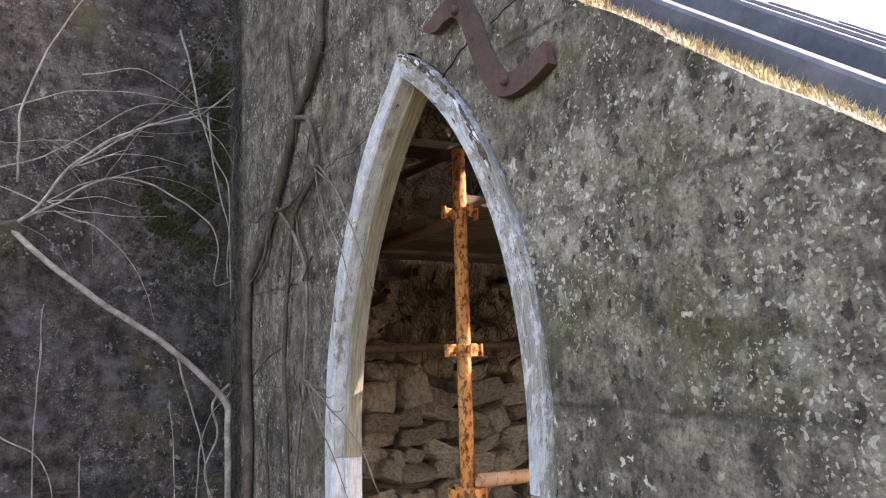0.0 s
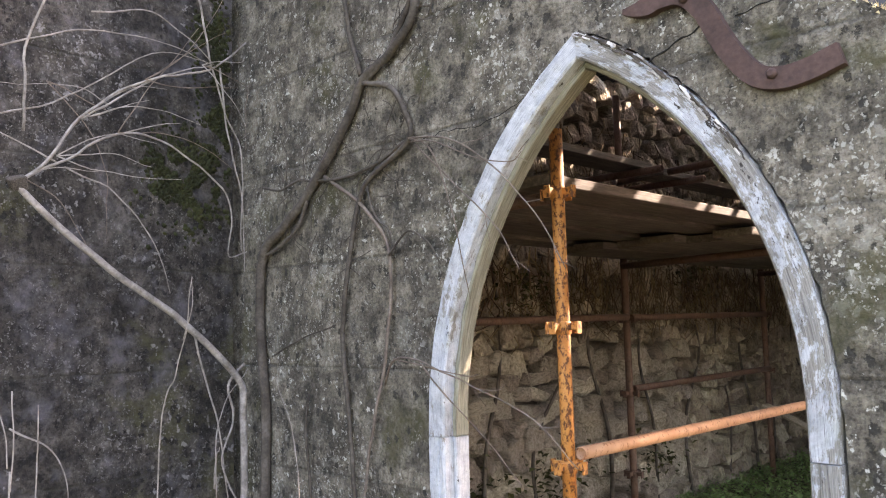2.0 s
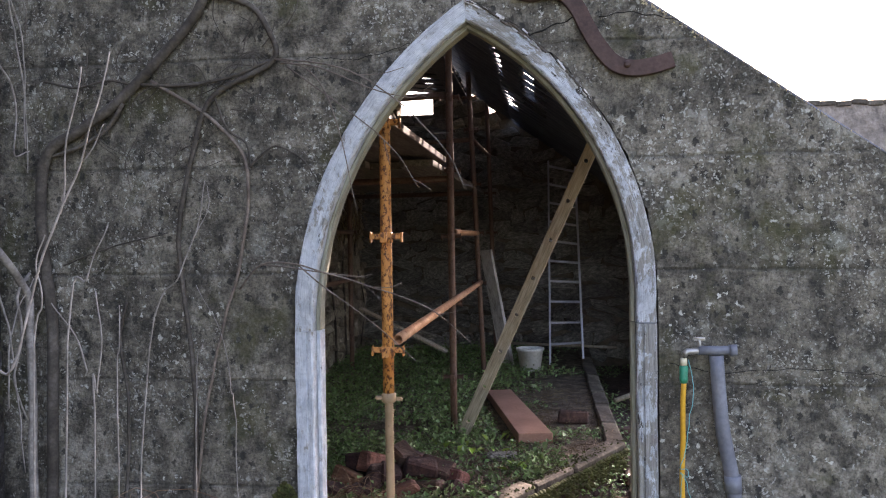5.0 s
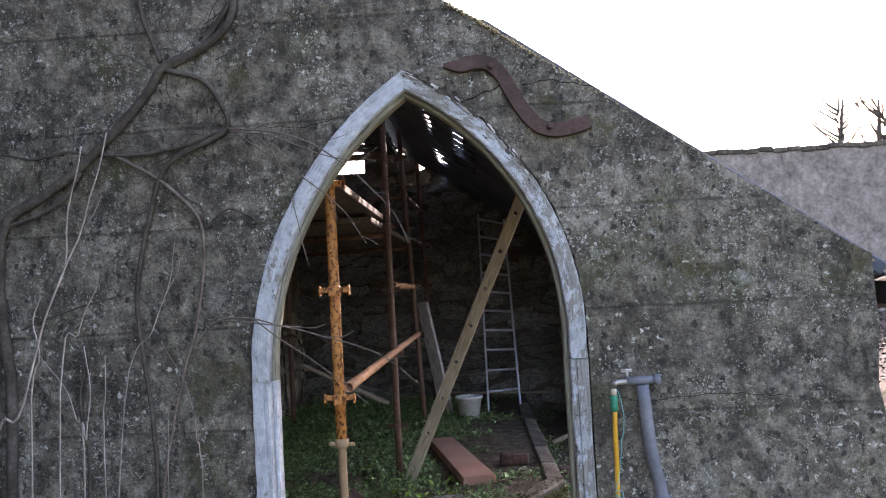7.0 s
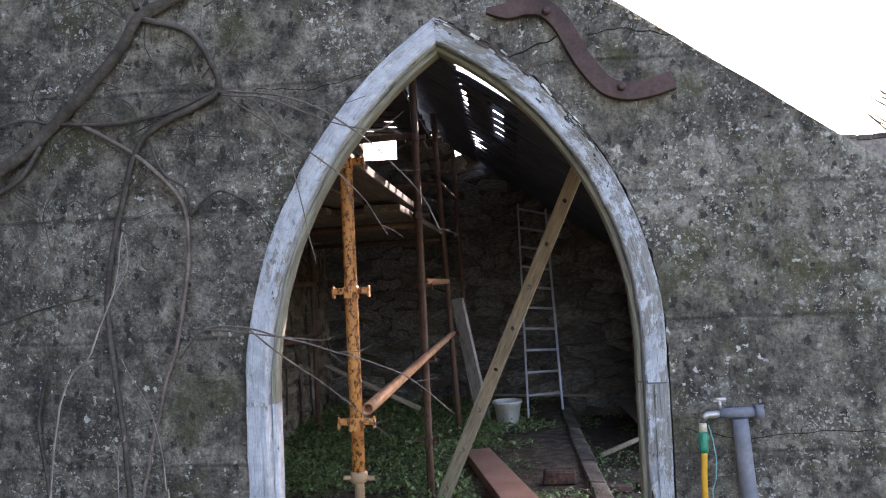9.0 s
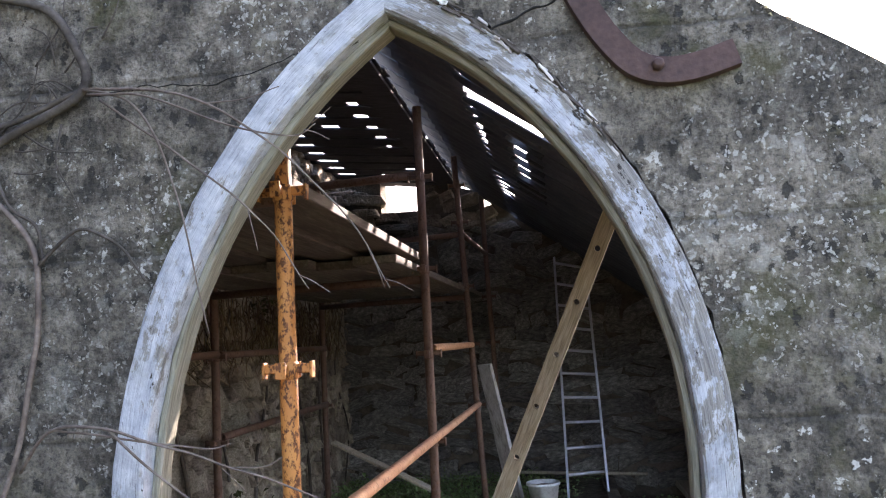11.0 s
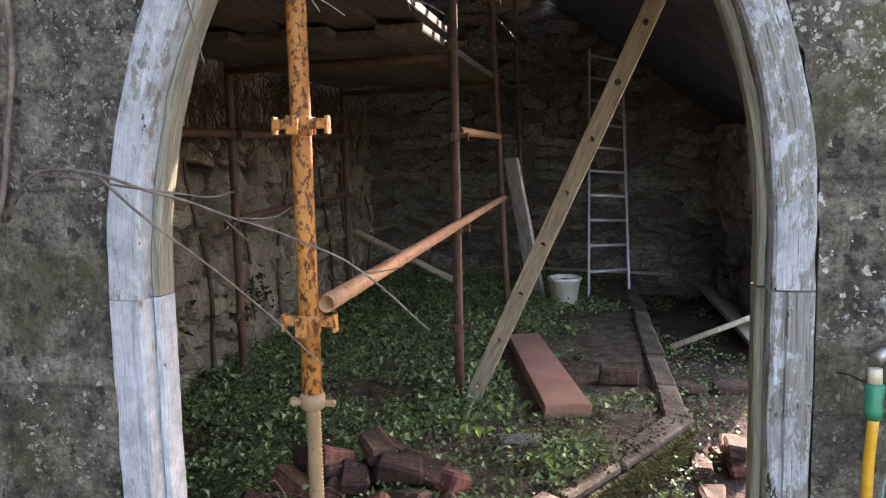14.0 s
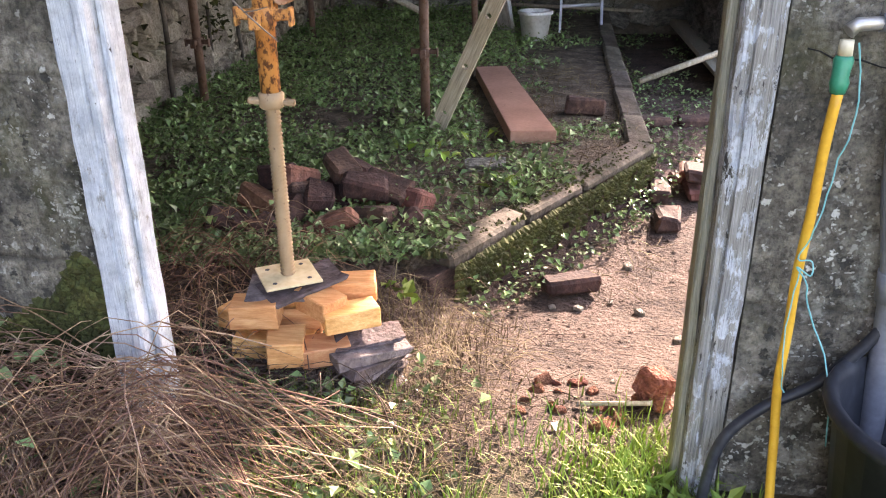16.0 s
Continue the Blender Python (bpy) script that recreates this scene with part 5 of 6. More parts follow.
vine("branch", K((-1.00, 1.90), (-0.81, 1.72), (-0.57, 1.54), (-0.37, 1.41), (-0.19, 1.25), (-0.06, 1.11), (-0.05, 0.97), (-0.05, 0.5), (-0.07, -0.15)), 0.013, 0.018, C, "climber branch", M_twig)
for pts, r0 in (
    (((-1.00, 1.90), (-0.92, 1.96), (-0.76, 2.18), (-0.53, 2.37), (-0.21, 2.49), (-0.03, 2.65)), 0.008),
    (((-1.00, 1.90), (-0.85, 1.99), (-0.62, 2.14), (-0.39, 2.12), (-0.15, 1.96), (-0.10, 1.82), (-0.12, 1.67), (-0.03, 1.69)), 0.006),
    (((-0.82, 1.98), (-0.63, 1.90), (-0.46, 1.70), (-0.39, 1.50)), 0.004), (((-0.76, 2.18), (-0.47, 2.39), (-0.19, 2.52)), 0.005), (((-0.85, 1.99), (-1.05, 2.08), (-1.3, 2.12)), 0.004),
    (((-0.97, 2.10), (-0.97, 2.42), (-0.89, 2.67), (-0.79, 2.88), (-0.72, 3.01)), 0.006), (((-0.30, 2.91), (-0.24, 2.72), (-0.20, 2.52), (-0.13, 2.30), (-0.05, 2.11), (-0.06, 1.7)), 0.006),
    (((-1.06, 2.15), (-0.83, 2.25), (-0.48, 2.50), (-0.24, 2.52)), 0.004), (((-1.07, 2.40), (-0.78, 2.53), (-0.45, 2.56), (-0.21, 2.51)), 0.004), (((-0.73, 2.62), (-0.48, 2.68), (-0.30, 2.60), (-0.18, 2.50)), 0.004),
    (((-0.16, 2.5), (-0.12, 2.2), (-0.05, 1.9), (-0.04, 1.6)), 0.005), (((-0.60, 2.14), (-0.45, 2.20), (-0.35, 2.22)), 0.003), (((-0.3, 1.36), (-0.2, 1.05), (-0.15, 0.8), (-0.1, 0.4)), 0.005), (((-0.66, 2.26), (-0.80, 2.30), (-1.1, 2.26)), 0.003),
    (((-0.19, 0.68), (-0.16, 0.99), (-0.03, 1.17)), 0.004), (((-1.0, 1.01), (-0.87, 0.93), (-0.80, 0.79), (-0.78, 0.5)), 0.004), (((-0.04, 1.2), (-0.12, 1.1), (-0.1, 0.95), (-0.16, 0.8), (-0.08, 0.6)), 0.007),
):
    vine("branch", K(*pts), r0, r0 * 0.45, C, "climber branch", M_twig, 0.01, 6)
fr = random.Random(71)
for i in range(18):
    y0, z0 = fr.choice([(-0.97, 1.93), (-0.85, 2.02), (-0.76, 2.18), (-0.62, 2.14), (-0.5, 2.38), (-0.9, 2.3), (-0.25, 2.5)])
    L, a = fr.uniform(0.25, 0.75), math.radians(fr.gauss(25, 40))
    bend = fr.uniform(-0.22, 0.12)
    pts = [(min(-0.03, y0 + L * f * math.cos(a + bend * 3 * f)), z0 + L * f * math.sin(a + bend * 3 * f)) for f in (0, 0.33, 0.66, 1.0)]
    vine("branch", K(*pts), 0.0028, 0.0012, C, "climber branch", M_shoot if i % 2 else M_twig, 0.012, 5, 4)
part("knot", stone_mesh("knot", M_vine, 8, rough=0.2), None, climber, m=pose(-1.80, -0.99, 1.905, 10, 30, 5) @ Matrix.Diagonal((0.05, 0.06, 0.045, 1)))

# tall dry stems in front of the wall
D = "tall dry weed stem standing before the wall"


def stem(pts, r0, r1):
    vine("dry_weed", pts, r0 * 0.68, r1 * 0.75, D, "dry weed", M_twig, 0.008, 6)


stem([(-0.86, -1.65, -0.15), (-0.81, -1.65, 0.96), (-0.76, -1.65, 1.08), (-0.69, -1.65, 1.28), (-0.64, -1.65, 1.4), (-0.6, -1.65, 1.48), (-0.57, -1.65, 1.57), (-0.54, -1.65, 1.69)], 0.0045, 0.002)
stem([(-0.65, -1.65, 1.38), (-0.64, -1.65, 1.44), (-0.62, -1.65, 1.57), (-0.6, -1.65, 1.66)], 0.003, 0.0018)
stem([(-0.6, -1.65, 1.48), (-0.57, -1.65, 1.51), (-0.55, -1.65, 1.55)], 0.002, 0.0014)
stem([(-0.83, -1.42, -0.15), (-0.78, -1.42, 1.1), (-0.73, -1.42, 1.24), (-0.71, -1.42, 1.3), (-0.68, -1.42, 1.36)], 0.0035, 0.002)
stem([(-0.92, -0.93, -0.15), (-0.83, -0.93, 1.01), (-0.74, -0.93, 1.22), (-0.69, -0.93, 1.34), (-0.66, -0.93, 1.49)], 0.004, 0.0018)
stem([(-0.7, -0.93, 1.32), (-0.65, -0.93, 1.41), (-0.65, -0.93, 1.47)], 0.0022, 0.0015)
stem([(-0.77, -1.35, -0.15), (-0.76, -1.35, 0.93), (-0.75, -1.35, 0.97), (-0.74, -1.35, 1.08), (-0.75, -1.35, 1.21)], 0.0035, 0.002)
stem([(-0.74, -1.3, -0.15), (-0.73, -1.3, 0.92), (-0.72, -1.3, 1.07), (-0.72, -1.3, 1.17)], 0.003, 0.0018)
stem([(-0.78, -1.35, 1.02), (-0.81, -1.35, 1.11), (-0.86, -1.35, 1.18)], 0.003, 0.0018)
stem([(-0.83, -1.5, -0.15), (-0.81, -1.5, 1.01), (-0.79, -1.5, 1.19), (-0.8, -1.5, 1.28), (-0.78, -1.5, 1.34)], 0.0035, 0.002)
stem([(-0.74, -0.5, -0.15), (-0.75, -0.5, 0.71), (-0.76, -0.5, 0.81), (-0.78, -0.5, 0.97), (-0.88, -0.5, 1.17)], 0.003, 0.0015)
stem([(-0.77, -0.8, -0.15), (-0.75, -0.8, 0.87), (-0.73, -0.8, 1.01)], 0.0028, 0.0018)


# ---------- leaves, grass, straw ----------
def leaf_mesh(name, material, spots, rnd, fold=0.3):
    """Many small folded leaves. spots: (place, length, width, yaw, pitch)."""
    vs, fs = [], []
    for p, ln, w, yaw, pitch in spots:
        m = pose(*p, 0, 0, yaw) @ pose(0, 0, 0, pitch, rnd.uniform(-25, 25), 0)
        i = len(vs)
        for q in ((0, 0, 0), (w / 2, ln * 0.45, w * fold), (0, ln, 0), (-w / 2, ln * 0.45, w * fold)):
            vs.append(m @ Vector(q))
        fs += [(i, i + 1, i + 2), (i, i + 2, i + 3)]
    me = bpy.data.meshes.new(name)
    me.from_pydata(vs, [], fs)
    me.materials.append(material)
    return me


def blades(name, material, roots, rnd, height, width, lean=0.6):
    """Grass: each blade a bent tapering strip of three segments."""
    vs, fs = [], []
    for x, y, z in roots:
        h, w = height * rnd.uniform(0.4, 1.2), width * rnd.uniform(0.6, 1.2)
        a = rnd.uniform(0, 2 * math.pi)
        d = Vector((math.cos(a), math.sin(a), 0))
        s = Vector((-d.y, d.x, 0)) * w / 2
        bend = h * lean * rnd.uniform(0.2, 1.3)
        i = len(vs)
        for k in range(3):
            f = k / 3
            c = Vector((x, y, z)) + d * bend * f * f + Vector((0, 0, h * f * (1 - 0.25 * f)))
            vs += [c - s * (1 - f * 0.6), c + s * (1 - f * 0.6)]
        vs.append(Vector((x, y, z)) + d * bend + Vector((0, 0, h * 0.75)))
        fs += [(i, i + 1, i + 3, i + 2), (i + 2, i + 3, i + 5, i + 4), (i + 4, i + 5, i + 6)]
    me = bpy.data.meshes.new(name)
    me.from_pydata(vs, [], fs)
    me.materials.append(material)
    return me


nr = random.Random(41)
spots = []
while len(spots) < 42000:
    y = 0.95 + 6.4 * nr.random() ** 1.7
    x = nr.uniform(-2.05, 0.86)
    if not inside(x, y, BED):
        continue
    thick = noise.noise(Vector((x * 1.6, y * 1.6, 9.0))) + 0.75 - 0.95 * step(-0.4, 0.6, x) + 0.25 * step(4.5, 6, y)
    if nr.random() * 0.9 > thick:
        continue
    if 0.0 < x + 0.2 * (y - 2.5) < 0.36 and 2.5 < y < 4.2:
        continue
    ln = nr.uniform(0.010, 0.036) if nr.random() < 0.93 else nr.uniform(0.04, 0.06)
    lift = abs(nr.gauss(0, 0.03)) * (1.2 if thick > 0.5 else 0.6)
    spots.append(((x, y, bed_z(x, y) + lift), ln, ln * nr.uniform(0.6, 0.95), nr.uniform(0, 360), nr.uniform(-35, 65)))
solo("ground_cover", leaf_mesh("ground_cover", M_leaf, spots, nr), None, "low ivy and weeds covering the raised earth", "weeds", kind="stuff")
spots = []
for i in range(620):
    f = nr.random()
    seg = nr.random() < 0.75
    x, y = (-0.04 + 0.84 * f, 1.02 + 1.44 * f) if seg else (0.80 + 0.02 * f, 2.5 + 2.6 * f)
    x, y = x + nr.uniform(0.02, 0.14), y - nr.uniform(0.02, 0.10)
    ln = nr.uniform(0.014, 0.036)
    spots.append(((x, y, -0.36 + 0.19 * nr.random() ** 1.5), ln, ln * 0.8, nr.uniform(180, 360), nr.uniform(-50, 40)))
for i in range(1500):
    x, y = nr.gauss(-0.38, 0.21), nr.uniform(-0.42, 0.50)
    ln = nr.uniform(0.015, 0.045)
    spots.append(((x, y, ground_z(x, y) + abs(nr.gauss(0, 0.03))), ln, ln * 0.8, nr.uniform(0, 360), nr.uniform(-20, 60)))
for i in range(2600):
    x, y = nr.uniform(0.80, 1.75), 2.9 + 4.2 * nr.random()
    if noise.noise(Vector((x * 2.1, y * 1.7, 4.0))) < -0.05:
        continue
    ln = nr.uniform(0.012, 0.04)
    spots.append(((x, y, ground_z(x, y) + abs(nr.gauss(0, 0.025))), ln, ln * 0.8, nr.uniform(0, 360), nr.uniform(-30, 60)))
for i in range(260):
    x, y = nr.gauss(-1.12, 0.16), nr.uniform(-0.35, -0.05)
    ln = nr.uniform(0.03, 0.06)
    spots.append(((x, y, -0.12 + abs(nr.gauss(0, 0.16))), ln, ln * 0.75, nr.uniform(0, 360), nr.uniform(-40, 60)))
solo("creeping_leaves", leaf_mesh("creeping_leaves", M_leaf, spots, nr), None, "small green leaves creeping along the kerb and door foot", "weeds", kind="stuff")
spots = []
for i in range(70):
    x, y = nr.gauss(0.62, 0.06), nr.gauss(-0.10, 0.06)
    ln = nr.uniform(0.03, 0.07)
    spots.append(((x, y, ground_z(x, y) + 0.015), ln, ln * 0.45, nr.uniform(0, 360), nr.uniform(25, 65)))
for i in range(40):
    x, y = nr.choice([(-0.12, 2.2), (0.1, 1.9), (-0.35, 2.35), (-0.2, 0.8), (0.02, 2.6)])
    ln = nr.uniform(0.04, 0.09)
    spots.append(((x + nr.gauss(0, 0.05), y + nr.gauss(0, 0.05), (bed_z(x, y) if y > 1.1 else ground_z(x, y)) + 0.02), ln, ln * 0.6, nr.uniform(0, 360), nr.uniform(10, 50)))
solo("dock_leaves", leaf_mesh("dock_leaves", M_grass, spots, nr), None, "broad bright green dock leaves at the frame foot", "weeds", kind="stuff")

roots = []
for i in range(6200):
    k = nr.random()
    if k < 0.25:
        x, y = nr.gauss(0.52, 0.11), nr.gauss(-0.02, 0.14)
    elif k < 0.62:
        x, y = nr.uniform(-0.9, 0.2), -0.34 + abs(nr.gauss(0, 0.16)) - 0.1
    else:
        x, y = nr.uniform(-3.0, 4.0), nr.uniform(-1.6, -0.2)
    roots.append((x, y, ground_z(x, y)))
for i in range(1500):
    x, y = nr.gauss(-0.22, 0.20), nr.uniform(-0.40, 0.30)
    roots.append((x, y, ground_z(x, y)))
for i in range(3500):
    x, y = nr.uniform(2.05, 7.0), nr.uniform(-0.5, 6.0)
    roots.append((x, y, ground_z(x, y)))
solo("grass", blades("grass", M_grass, roots, nr, 0.075, 0.005), None, "fresh green grass tufts outside the door", "grass", kind="stuff")
roots = []
for i in range(2400):
    k = nr.random()
    if k < 0.28:
        x, y = nr.gauss(-0.75, 0.2), nr.uniform(0.2, 1.15)
    elif k < 0.78:
        x, y = nr.gauss(-0.02, 0.13), nr.uniform(-0.25, 0.98)
    else:
        x, y = nr.uniform(-0.5, 0.75), nr.uniform(1.2, 4.4)
    roots.append((x, y, bed_z(x, y) if inside(x, y, BED) else ground_z(x, y)))
solo("dead_grass", blades("dead_grass", M_straw, roots, nr, 0.10, 0.004, 1.3), None, "matted dead grass round the jack and door foot", "dead grass", kind="stuff")


def strands(count, place, length, rad, rnd, flat=0.5, arch=0.16):
    bm = bmesh.new()
    for i in range(count):
        x, y, z = place()
        a = rnd.gauss(0.1, 0.9) + (math.pi if rnd.random() < 0.3 else 0)
        L = length * rnd.uniform(0.4, 1.2)
        h = rnd.uniform(0.1, 1.0) * arch
        pts = []
        turn, wig = rnd.gauss(0, 0.35), rnd.uniform(0, 6)
        for k in range(8):
            f = k / 7
            b = a + turn * (f - 0.5)
            pts.append((x + math.cos(b) * L * (f - 0.5), y + math.sin(b) * L * (f - 0.5) * flat, z + h * math.sin(math.pi * f) + 0.05 * arch * math.sin(wig + 5 * f)))
        thick = rad * rnd.uniform(0.55, 1.25)
        add_sweep(bm, pts, [thick * (1 - 0.6 * k / 7) for k in range(8)], 3, False)
    return bm


def heap():
    x, y = nr.uniform(-1.35, -0.42), nr.uniform(-0.36, 0.0) + 0.0
    return x, y, -0.14 + abs(nr.gauss(0, 0.06)) + 0.10 * step(-0.7, -1.2, x)


solo("brushwood", strands(760, heap, 0.66, 0.0021, nr, 0.9, 0.26), M_brush, "tangled dry stalks heaped at the foot of the jamb", "brushwood", kind="stuff")
solo("long_stalks", strands(44, heap, 1.0, 0.0034, nr, 0.9, 0.34), M_brush, "long thicker dry stalks across the brushwood", "brushwood", kind="stuff")
# dark leaves laid beneath the stalks as the shade in their gaps
spots = []
for i in range(1500):
    x, y, z = heap()
    ln = nr.uniform(0.02, 0.05)
    spots.append(((x, y, ground_z(x, y) + 0.02 + 0.05 * nr.random()), ln, ln * 0.8, nr.uniform(0, 360), nr.uniform(-30, 40)))
solo("rotting_leaves", leaf_mesh("rotting_leaves", M_litter, spots, nr), None, "dark leaf layer standing in for shade under the dry stalks", "leaf litter", kind="stuff")
solo("dead_stalks", strands(240, lambda: (nr.gauss(-0.72, 0.2), nr.uniform(0.15, 1.15), -0.12 + abs(nr.gauss(0, 0.03))), 0.4, 0.0020, nr, 1.0), M_brush, "dry stalks strewn behind the jamb", "dead stalks", kind="stuff")
solo("jack_straw", strands(300, lambda: (lambda x, y: (x, y, ground_z(x, y) + 0.008 + abs(nr.gauss(0, 0.018))))(nr.gauss(-0.05, 0.16), nr.uniform(-0.12, 0.95)), 0.26, 0.0014, nr, 1.0, 0.05), M_straw, "matted dead grass stalks beside the packed jack", "dead grass", kind="stuff")
# stalks whose dark colour carries the shadow of the hollow
solo("dark_stalks", strands(300, lambda: (lambda x, y: (x, y, ground_z(x, y) + 0.01 + abs(nr.gauss(0, 0.03))))(nr.gauss(-0.40, 0.15), nr.uniform(-0.10, 0.42)), 0.34, 0.0018, nr, 0.9, 0.07), M_litter, "stalks coloured dark for the shade in the hollow before the packing", "dead stalks", kind="stuff")
solo("bed_litter", strands(520, lambda: (lambda x, y: (x, y, (bed_z(x, y) if inside(x, y, BED) else ground_z(x, y)) + 0.006 + abs(nr.gauss(0, 0.008))))(nr.gauss(0.25, 0.32), nr.uniform(1.3, 4.6)), 0.13, 0.0022, nr, 1.0, 0.02), M_straw, "straw and dry twigs littering the raised earth", "litter", kind="stuff")
solo("path_litter", strands(230, lambda: (lambda x, y: (x, y, ground_z(x, y) + 0.004))(nr.uniform(-0.1, 1.0), nr.uniform(0.1, 2.4)), 0.12, 0.0016, nr, 1.0, 0.02), M_litter, "fine twigs and root bits lying on the soil", "litter", kind="stuff")


def clods():
    vs, fs = [], []
    for i in range(3800):
        x, y = nr.uniform(-0.15, 1.15), nr.uniform(-0.3, 3.2)
        if inside(x, y, BED):
            continue
        s = 0.003 + 0.013 * nr.random() ** 3
        z = ground_z(x, y)
        k = len(vs)
        a0 = nr.uniform(0, 6)
        for q in range(5):
            a = a0 + 1.2566 * q
            vs.append((x + math.cos(a) * s * nr.uniform(0.6, 1.3), y + math.sin(a) * s * nr.uniform(0.6, 1.3), z - 0.002))
        vs.append((x, y, z + s * nr.uniform(0.2, 0.5)))
        fs += [(k + q, k + (q + 1) % 5, k + 5) for q in range(5)]
    me = bpy.data.meshes.new("soil_crumbs")
    me.from_pydata(vs, [], fs)
    me.materials.append(M_ground)
    return me


solo("soil_crumbs", clods(), None, "small clods of earth on the trodden path", "soil", kind="stuff")


def tuft_mesh(name, material, roots, rnd, size):
    """Moss: little pointed clumps."""
    vs, fs = [], []
    for p, nrm in roots:
        s = size * rnd.uniform(0.5, 1.4)
        t = nrm.orthogonal().normalized()
        o = nrm.cross(t)
        i = len(vs)
        a0 = rnd.uniform(0, 6)
        for k in range(5):
            a = a0 + 2 * math.pi * k / 5
            vs.append(p + (t * math.cos(a) + o * math.sin(a)) * s * rnd.uniform(0.7, 1.2) - nrm * 0.004)
        vs.append(p + nrm * s * rnd.uniform(0.3, 0.9))
        fs += [(i + k, i + (k + 1) % 5, i + 5) for k in range(5)]
    me = bpy.data.meshes.new(name)
    me.from_pydata(vs, [], fs)
    me.materials.append(material)
    return me


roots = []
for i in range(3600):
    x = nr.uniform(-0.1, WALL_R + 0.02)
    roots.append((Vector((x, nr.uniform(-0.008, 0.11), Z0 - 0.045 - SLOPE * x + nr.uniform(-0.008, 0.010))), Vector((0.5, -0.1, 0.85)).normalized()))
solo("verge_moss", tuft_mesh("verge_moss", M_vergegrass, roots, nr, 0.007), None, "yellow moss and dry grass along the gable verge", "moss", kind="stuff")
roots = [(x, nr.uniform(-0.01, 0.11), Z0 - 0.045 - SLOPE * x) for x in (nr.uniform(0.3, WALL_R) for _ in range(3200))]
solo("verge_grass", blades("verge_grass", M_vergegrass, roots, nr, 0.030, 0.0025), None, "short dry yellow grass along the gable verge", "grass", kind="stuff")
roots = []
for i in range(5200):
    k = nr.random()
    if k < 0.50:
        x = -0.715 - abs(nr.gauss(0, 0.20))
        roots.append((Vector((x, 0.010 - 0.028 * x, -0.16 + 0.42 * nr.random() ** 1.3 * max(0.2, 1.75 + x + 0.8 * noise.noise(Vector((x * 7, 1, 4)))))), Vector((0, -1, 0.2))))
    elif k < 0.72:
        f = nr.random()
        roots.append((Vector((-0.06 + 0.83 * f + 0.055, 1.09 + 1.42 * f - 0.045, -0.14 - 0.14 * nr.random() ** 2)), Vector((0.85, -0.5, 0.1))))
        if nr.random() < 0.35:
            continue
        g = nr.random() ** 1.6
        roots.append((Vector((-0.08 + 0.845 * g + nr.uniform(-0.06, 0.05), 1.09 + 1.44 * g + nr.uniform(-0.03, 0.03), -0.102)), Vector((0, 0, 1))))
    else:
        x = 1.25 + abs(nr.gauss(0, 0.26))
        if x < WALL_R:
            roots.append((Vector((x, 0.010 - 0.028 * x, -0.14 + 0.42 * nr.random() ** 1.6)), Vector((0, -1, 0.2))))
solo("wall_moss", tuft_mesh("wall_moss", M_moss, roots, nr, 0.016), None, "dark green moss clumps on the wall foot and kerb", "moss", kind="stuff")
roots = []
for i in range(3000):
    cy, cz, sy, sz = nr.choice([(-0.22, 2.02, 0.10, 0.10), (-0.22, 2.02, 0.10, 0.10), (-0.10, 2.66, 0.05, 0.12), (-0.07, 2.30, 0.04, 0.16)])
    y = -abs(nr.gauss(-cy, sy)) - 0.01
    z = nr.gauss(cz, sz)
    if noise.noise(Vector((y * 11, z * 11, 2.0))) > -0.12:
        roots.append((Vector((WALL_L - 0.146 - 0.0437 * y, y, z)), Vector((1, 0, 0.1))))
solo("corner_moss", tuft_mesh("corner_moss", M_moss_dark, roots, nr, 0.013), None, "dark olive moss in patches on the corner wall", "moss", kind="stuff")
spots = []
for i in range(700):
    x = 1.62 + nr.gauss(0, 0.13)
    z = -0.15 + 0.46 * nr.random() ** 1.4 * max(0.15, 1 - abs(x - 1.62) / 0.42)
    ln = nr.uniform(0.015, 0.035)
    spots.append(((x, -0.02 - abs(nr.gauss(0, 0.09)), z), ln, ln * 0.6, nr.uniform(0, 360), nr.uniform(-30, 60)))
solo("wall_shrub", leaf_mesh("wall_shrub", surface("dark_shrub_leaf", (0.012, 0.016, 0.006), (0.025, 0.032, 0.012), (0.05, 0.055, 0.02), 3, 30, 0.7, 0.1, 0.002, 0.3, island=True), spots, nr), None, "dark scrubby weed growing at the wall foot", "shrub")

# leaf mass added to fill the dark area past the wall end
spots = []
for i in range(2200):
    x, y = 5.2 + nr.gauss(0, 0.45), 6.2 + nr.gauss(0, 0.5)
    ln = nr.uniform(0.03, 0.08)
    spots.append(((x, y, -0.15 + 1.45 * nr.random() ** 0.8), ln, ln * 0.6, nr.uniform(0, 360), nr.uniform(-30, 60)))
solo("dark_bush", leaf_mesh("dark_bush", bpy.data.materials["dark_shrub_leaf"], spots, nr), None, "dark leaf mass added to fill the dark gap beyond the shed", "bush")

# hanging dead roots and ivy on the inner wall under the deck
bm = bmesh.new()
for i in range(1000):
    y = nr.uniform(0.9, 6.8)
    z = nr.uniform(1.45, 1.85) if nr.random() < 0.8 else nr.uniform(2.2, 2.9)
    x = LEFT_IN + nr.uniform(0.06, 0.2)
    L = nr.uniform(0.10, 0.38)
    pts = [(x + nr.uniform(-0.03, 0.03) * k, y + nr.uniform(-0.05, 0.05) * k, z - L * k / 3) for k in range(4)]
    add_sweep(bm, pts, [0.005, 0.0045, 0.004, 0.002], 3, False)
solo("dead_ivy", bm, M_straw, "dead hanging ivy roots on the inner stone wall", "dead ivy", kind="stuff")
spots = []
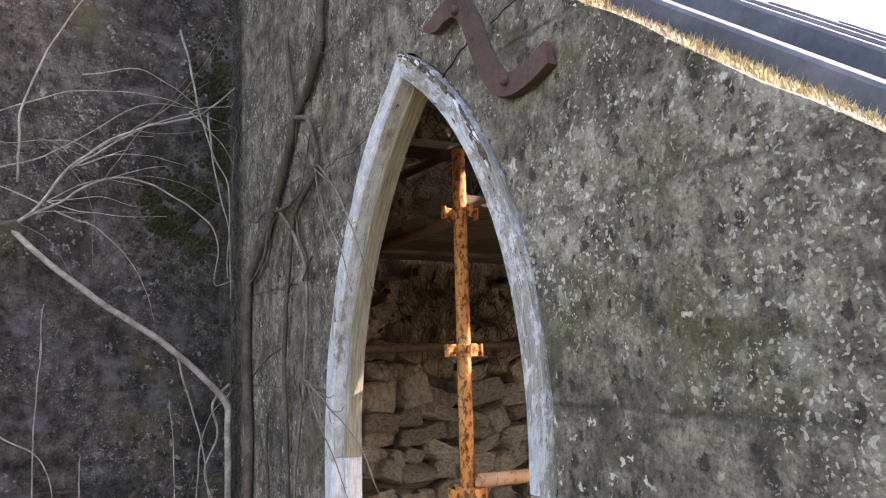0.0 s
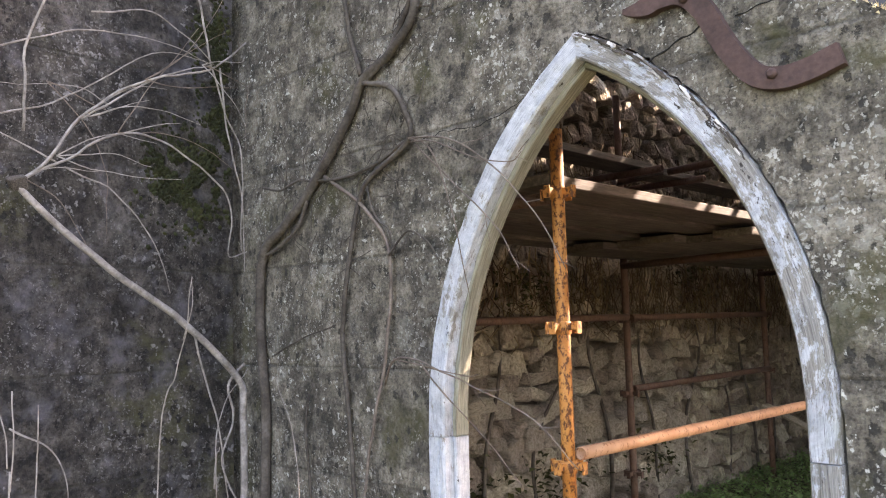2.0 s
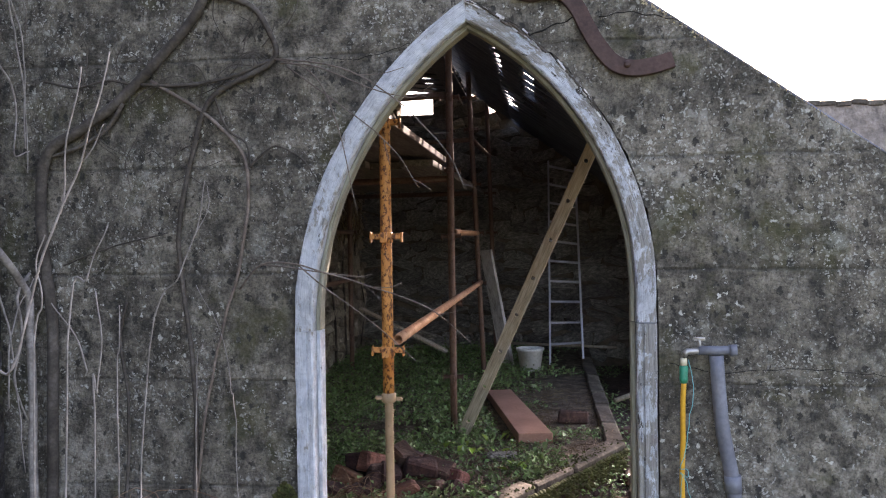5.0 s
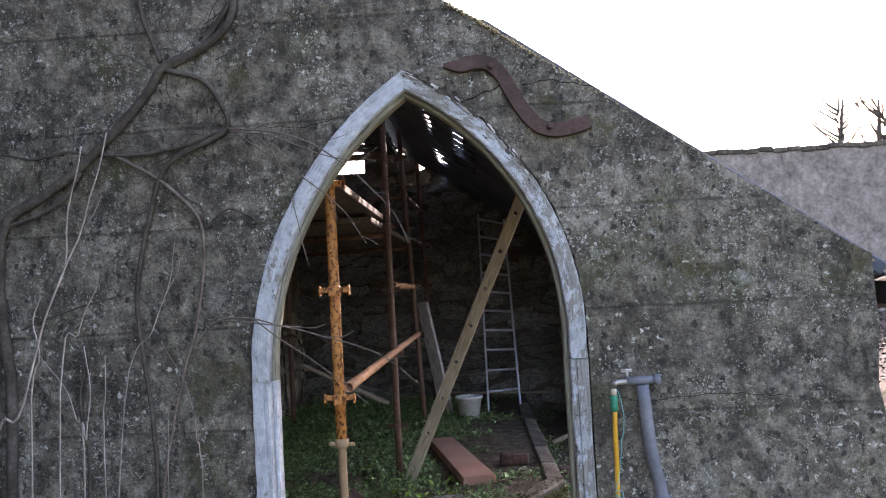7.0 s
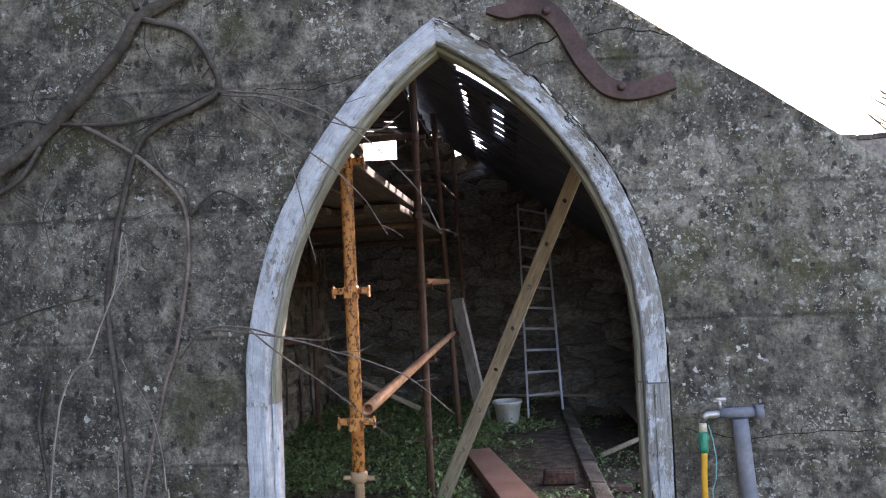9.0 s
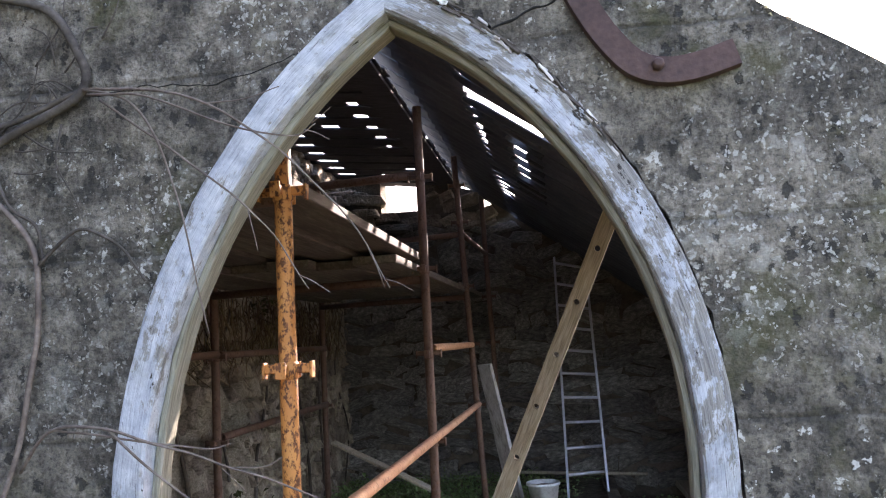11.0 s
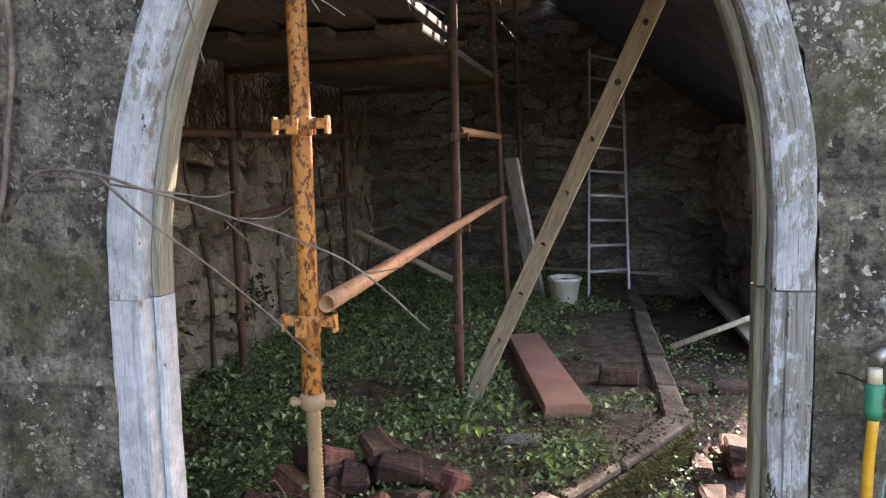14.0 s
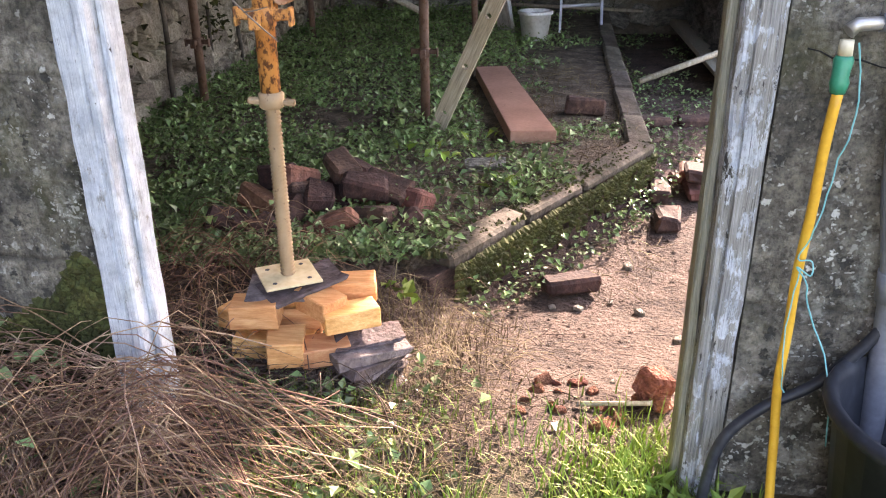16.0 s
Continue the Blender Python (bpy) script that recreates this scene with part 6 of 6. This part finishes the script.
for i in range(700):
    y, z = nr.choice([(1.3, 1.6), (2.2, 1.55), (1.5, 0.35), (2.4, 0.3), (3.8, 0.25), (4.5, 1.7)])
    ln = nr.uniform(0.03, 0.07)
    spots.append(((LEFT_IN + nr.uniform(0.04, 0.18), y + nr.gauss(0, 0.22), z + nr.gauss(0, 0.10)), ln, ln * 0.7, nr.uniform(0, 360), nr.uniform(-60, 40)))
solo("wall_ivy", leaf_mesh("wall_ivy", M_moss, spots, nr), None, "patches of green ivy on the inner stone wall", "ivy", kind="stuff")
for i in range(9):
    y = 1.9 + 0.62 * i + nr.uniform(-0.15, 0.15)
    pts = [(LEFT_IN + 0.10, y, PLAT), (LEFT_IN + 0.12, y + nr.uniform(-0.2, 0.2), 0.5), (LEFT_IN + 0.10, y + nr.uniform(-0.35, 0.35), 1.1), (LEFT_IN + 0.10, y + nr.uniform(-0.5, 0.5), 1.75)]
    vine("dead_ivy_trunk", pts, 0.018 * nr.uniform(0.5, 1), 0.008, "thick dead ivy stem climbing the inner stone wall", "dead ivy")

# ---------- beyond: garden wall and bare trees ----------
far = thing("garden_wall", "old lichened stone garden wall beyond the shed", "wall", kind="structure")
part("wall_body", box((27, 0.5, 5.1), pose(17.0, 22.2, 2.30, 0, 0, 1.0)), surface("far_stone", (0.10, 0.085, 0.07), (0.22, 0.185, 0.155), (0.36, 0.31, 0.26), 3, 9, 0.95, 0.8, 0.05), far)
for k in range(62):
    f = 3.7 + 0.43 * k
    part("coping_stone", box((0.42, 0.62, 0.16), pose(f, 22.2 + 0.0175 * (f - 17.0), 4.88 + nr.uniform(-0.03, 0.03), 0, nr.uniform(-2, 2), 1.0), 0.03, 0.02, nr), M_coping, far)
for k in range(3):
    tx, ty = ((15.2, 30.0), (17.1, 30.3), (19.6, 31.5))[k]
    tree = thing("bare_tree", "leafless tree beyond the garden wall", "tree", pose(tx, ty, -0.15, 0, 0, 70 * k) @ Matrix.Diagonal((1.5, 1.5, 1.75, 1)), group="bare trees")
    part("trunk", sweep(wobble([(0, 0, 0), (0.05, 0, 1.5), (0, 0.1, 3.2), (0.1, 0, 4.6)], 0.1, 1), [0.16, 0.13, 0.09, 0.03], 8), M_vine, tree)
    bm = bmesh.new()
    for i in range(60):
        z = nr.uniform(1.8, 4.4)
        a, L = nr.uniform(0, 6.28), nr.uniform(0.5, 1.6)
        add_sweep(bm, [(0, 0, z), (math.cos(a) * L * 0.5, math.sin(a) * L * 0.5, z + L * 0.35), (math.cos(a) * L, math.sin(a) * L, z + L * 0.9)], [0.03, 0.018, 0.006], 4, False)
    part("branches", bm, M_vine, tree)

# ---------- stones of the inner walls ----------
unit = {m.name: [stone_mesh("stone", m, 300 + s, 0.10, 0.16) for s in range(12)] for m in (M_stone, M_stone_far)}


def lay_stones(parent, place, width, z0, z1, mat, limit, skip, seed, mean=(0.24, 0.15)):
    """Random rubble in rough courses; place(u, z) gives the pose of a stone on the wall's face."""
    r = random.Random(seed)
    rest = bmesh.new()
    z, count = z0, 0
    pool = unit[mat.name]
    while z < z1:
        h = mean[1] * r.uniform(0.6, 1.35)
        u = r.uniform(-0.1, 0)
        while u < width:
            w = mean[0] * r.uniform(0.45, 1.5)
            hh = h * r.uniform(0.7, 1.2)
            if not skip(u + w / 2, z + h / 2):
                m = place(u + w / 2, z + h / 2 + r.uniform(-0.3, 0.3) * h) @ pose(0, 0, 0, r.uniform(-8, 8), r.uniform(-24, 24), r.uniform(-8, 8)) @ Matrix.Diagonal((w * 1.0, r.uniform(0.13, 0.24), hh * r.uniform(0.9, 1.15), 1))
                me = pool[r.randrange(len(pool))]
                if count < limit:
                    part("stone", me, None, parent, m=m)
                    count += 1
                else:
                    n0 = len(rest.verts)
                    rest.from_mesh(me)
                    rest.verts.ensure_lookup_table()
                    bmesh.ops.transform(rest, matrix=m, verts=rest.verts[n0:])
            u += w
        z += h
    if len(rest.verts):
        ob = part("stones", rest, surface(mat.name + "_mass", (0.10, 0.086, 0.066), (0.26, 0.222, 0.17), (0.42, 0.37, 0.296), 5, 40, 0.92, 0.8, 0.03, 0.30, island=True), parent)
        ob["kind"] = "stuff"
    else:
        rest.free()


lay_stones(core_w, lambda u, z: pose(LEFT_IN, 0.35 + u, z, 0, 0, 90), 4.0, -0.2, 3.2, M_stone, 300, lambda u, z: False, 1, (0.165, 0.125))
lay_stones(core_w, lambda u, z: pose(LEFT_IN, 4.3 + u, z, 0, 0, 90), 3.2, -0.2, 3.2, M_stone, 0, lambda u, z: False, 4, (0.165, 0.125))
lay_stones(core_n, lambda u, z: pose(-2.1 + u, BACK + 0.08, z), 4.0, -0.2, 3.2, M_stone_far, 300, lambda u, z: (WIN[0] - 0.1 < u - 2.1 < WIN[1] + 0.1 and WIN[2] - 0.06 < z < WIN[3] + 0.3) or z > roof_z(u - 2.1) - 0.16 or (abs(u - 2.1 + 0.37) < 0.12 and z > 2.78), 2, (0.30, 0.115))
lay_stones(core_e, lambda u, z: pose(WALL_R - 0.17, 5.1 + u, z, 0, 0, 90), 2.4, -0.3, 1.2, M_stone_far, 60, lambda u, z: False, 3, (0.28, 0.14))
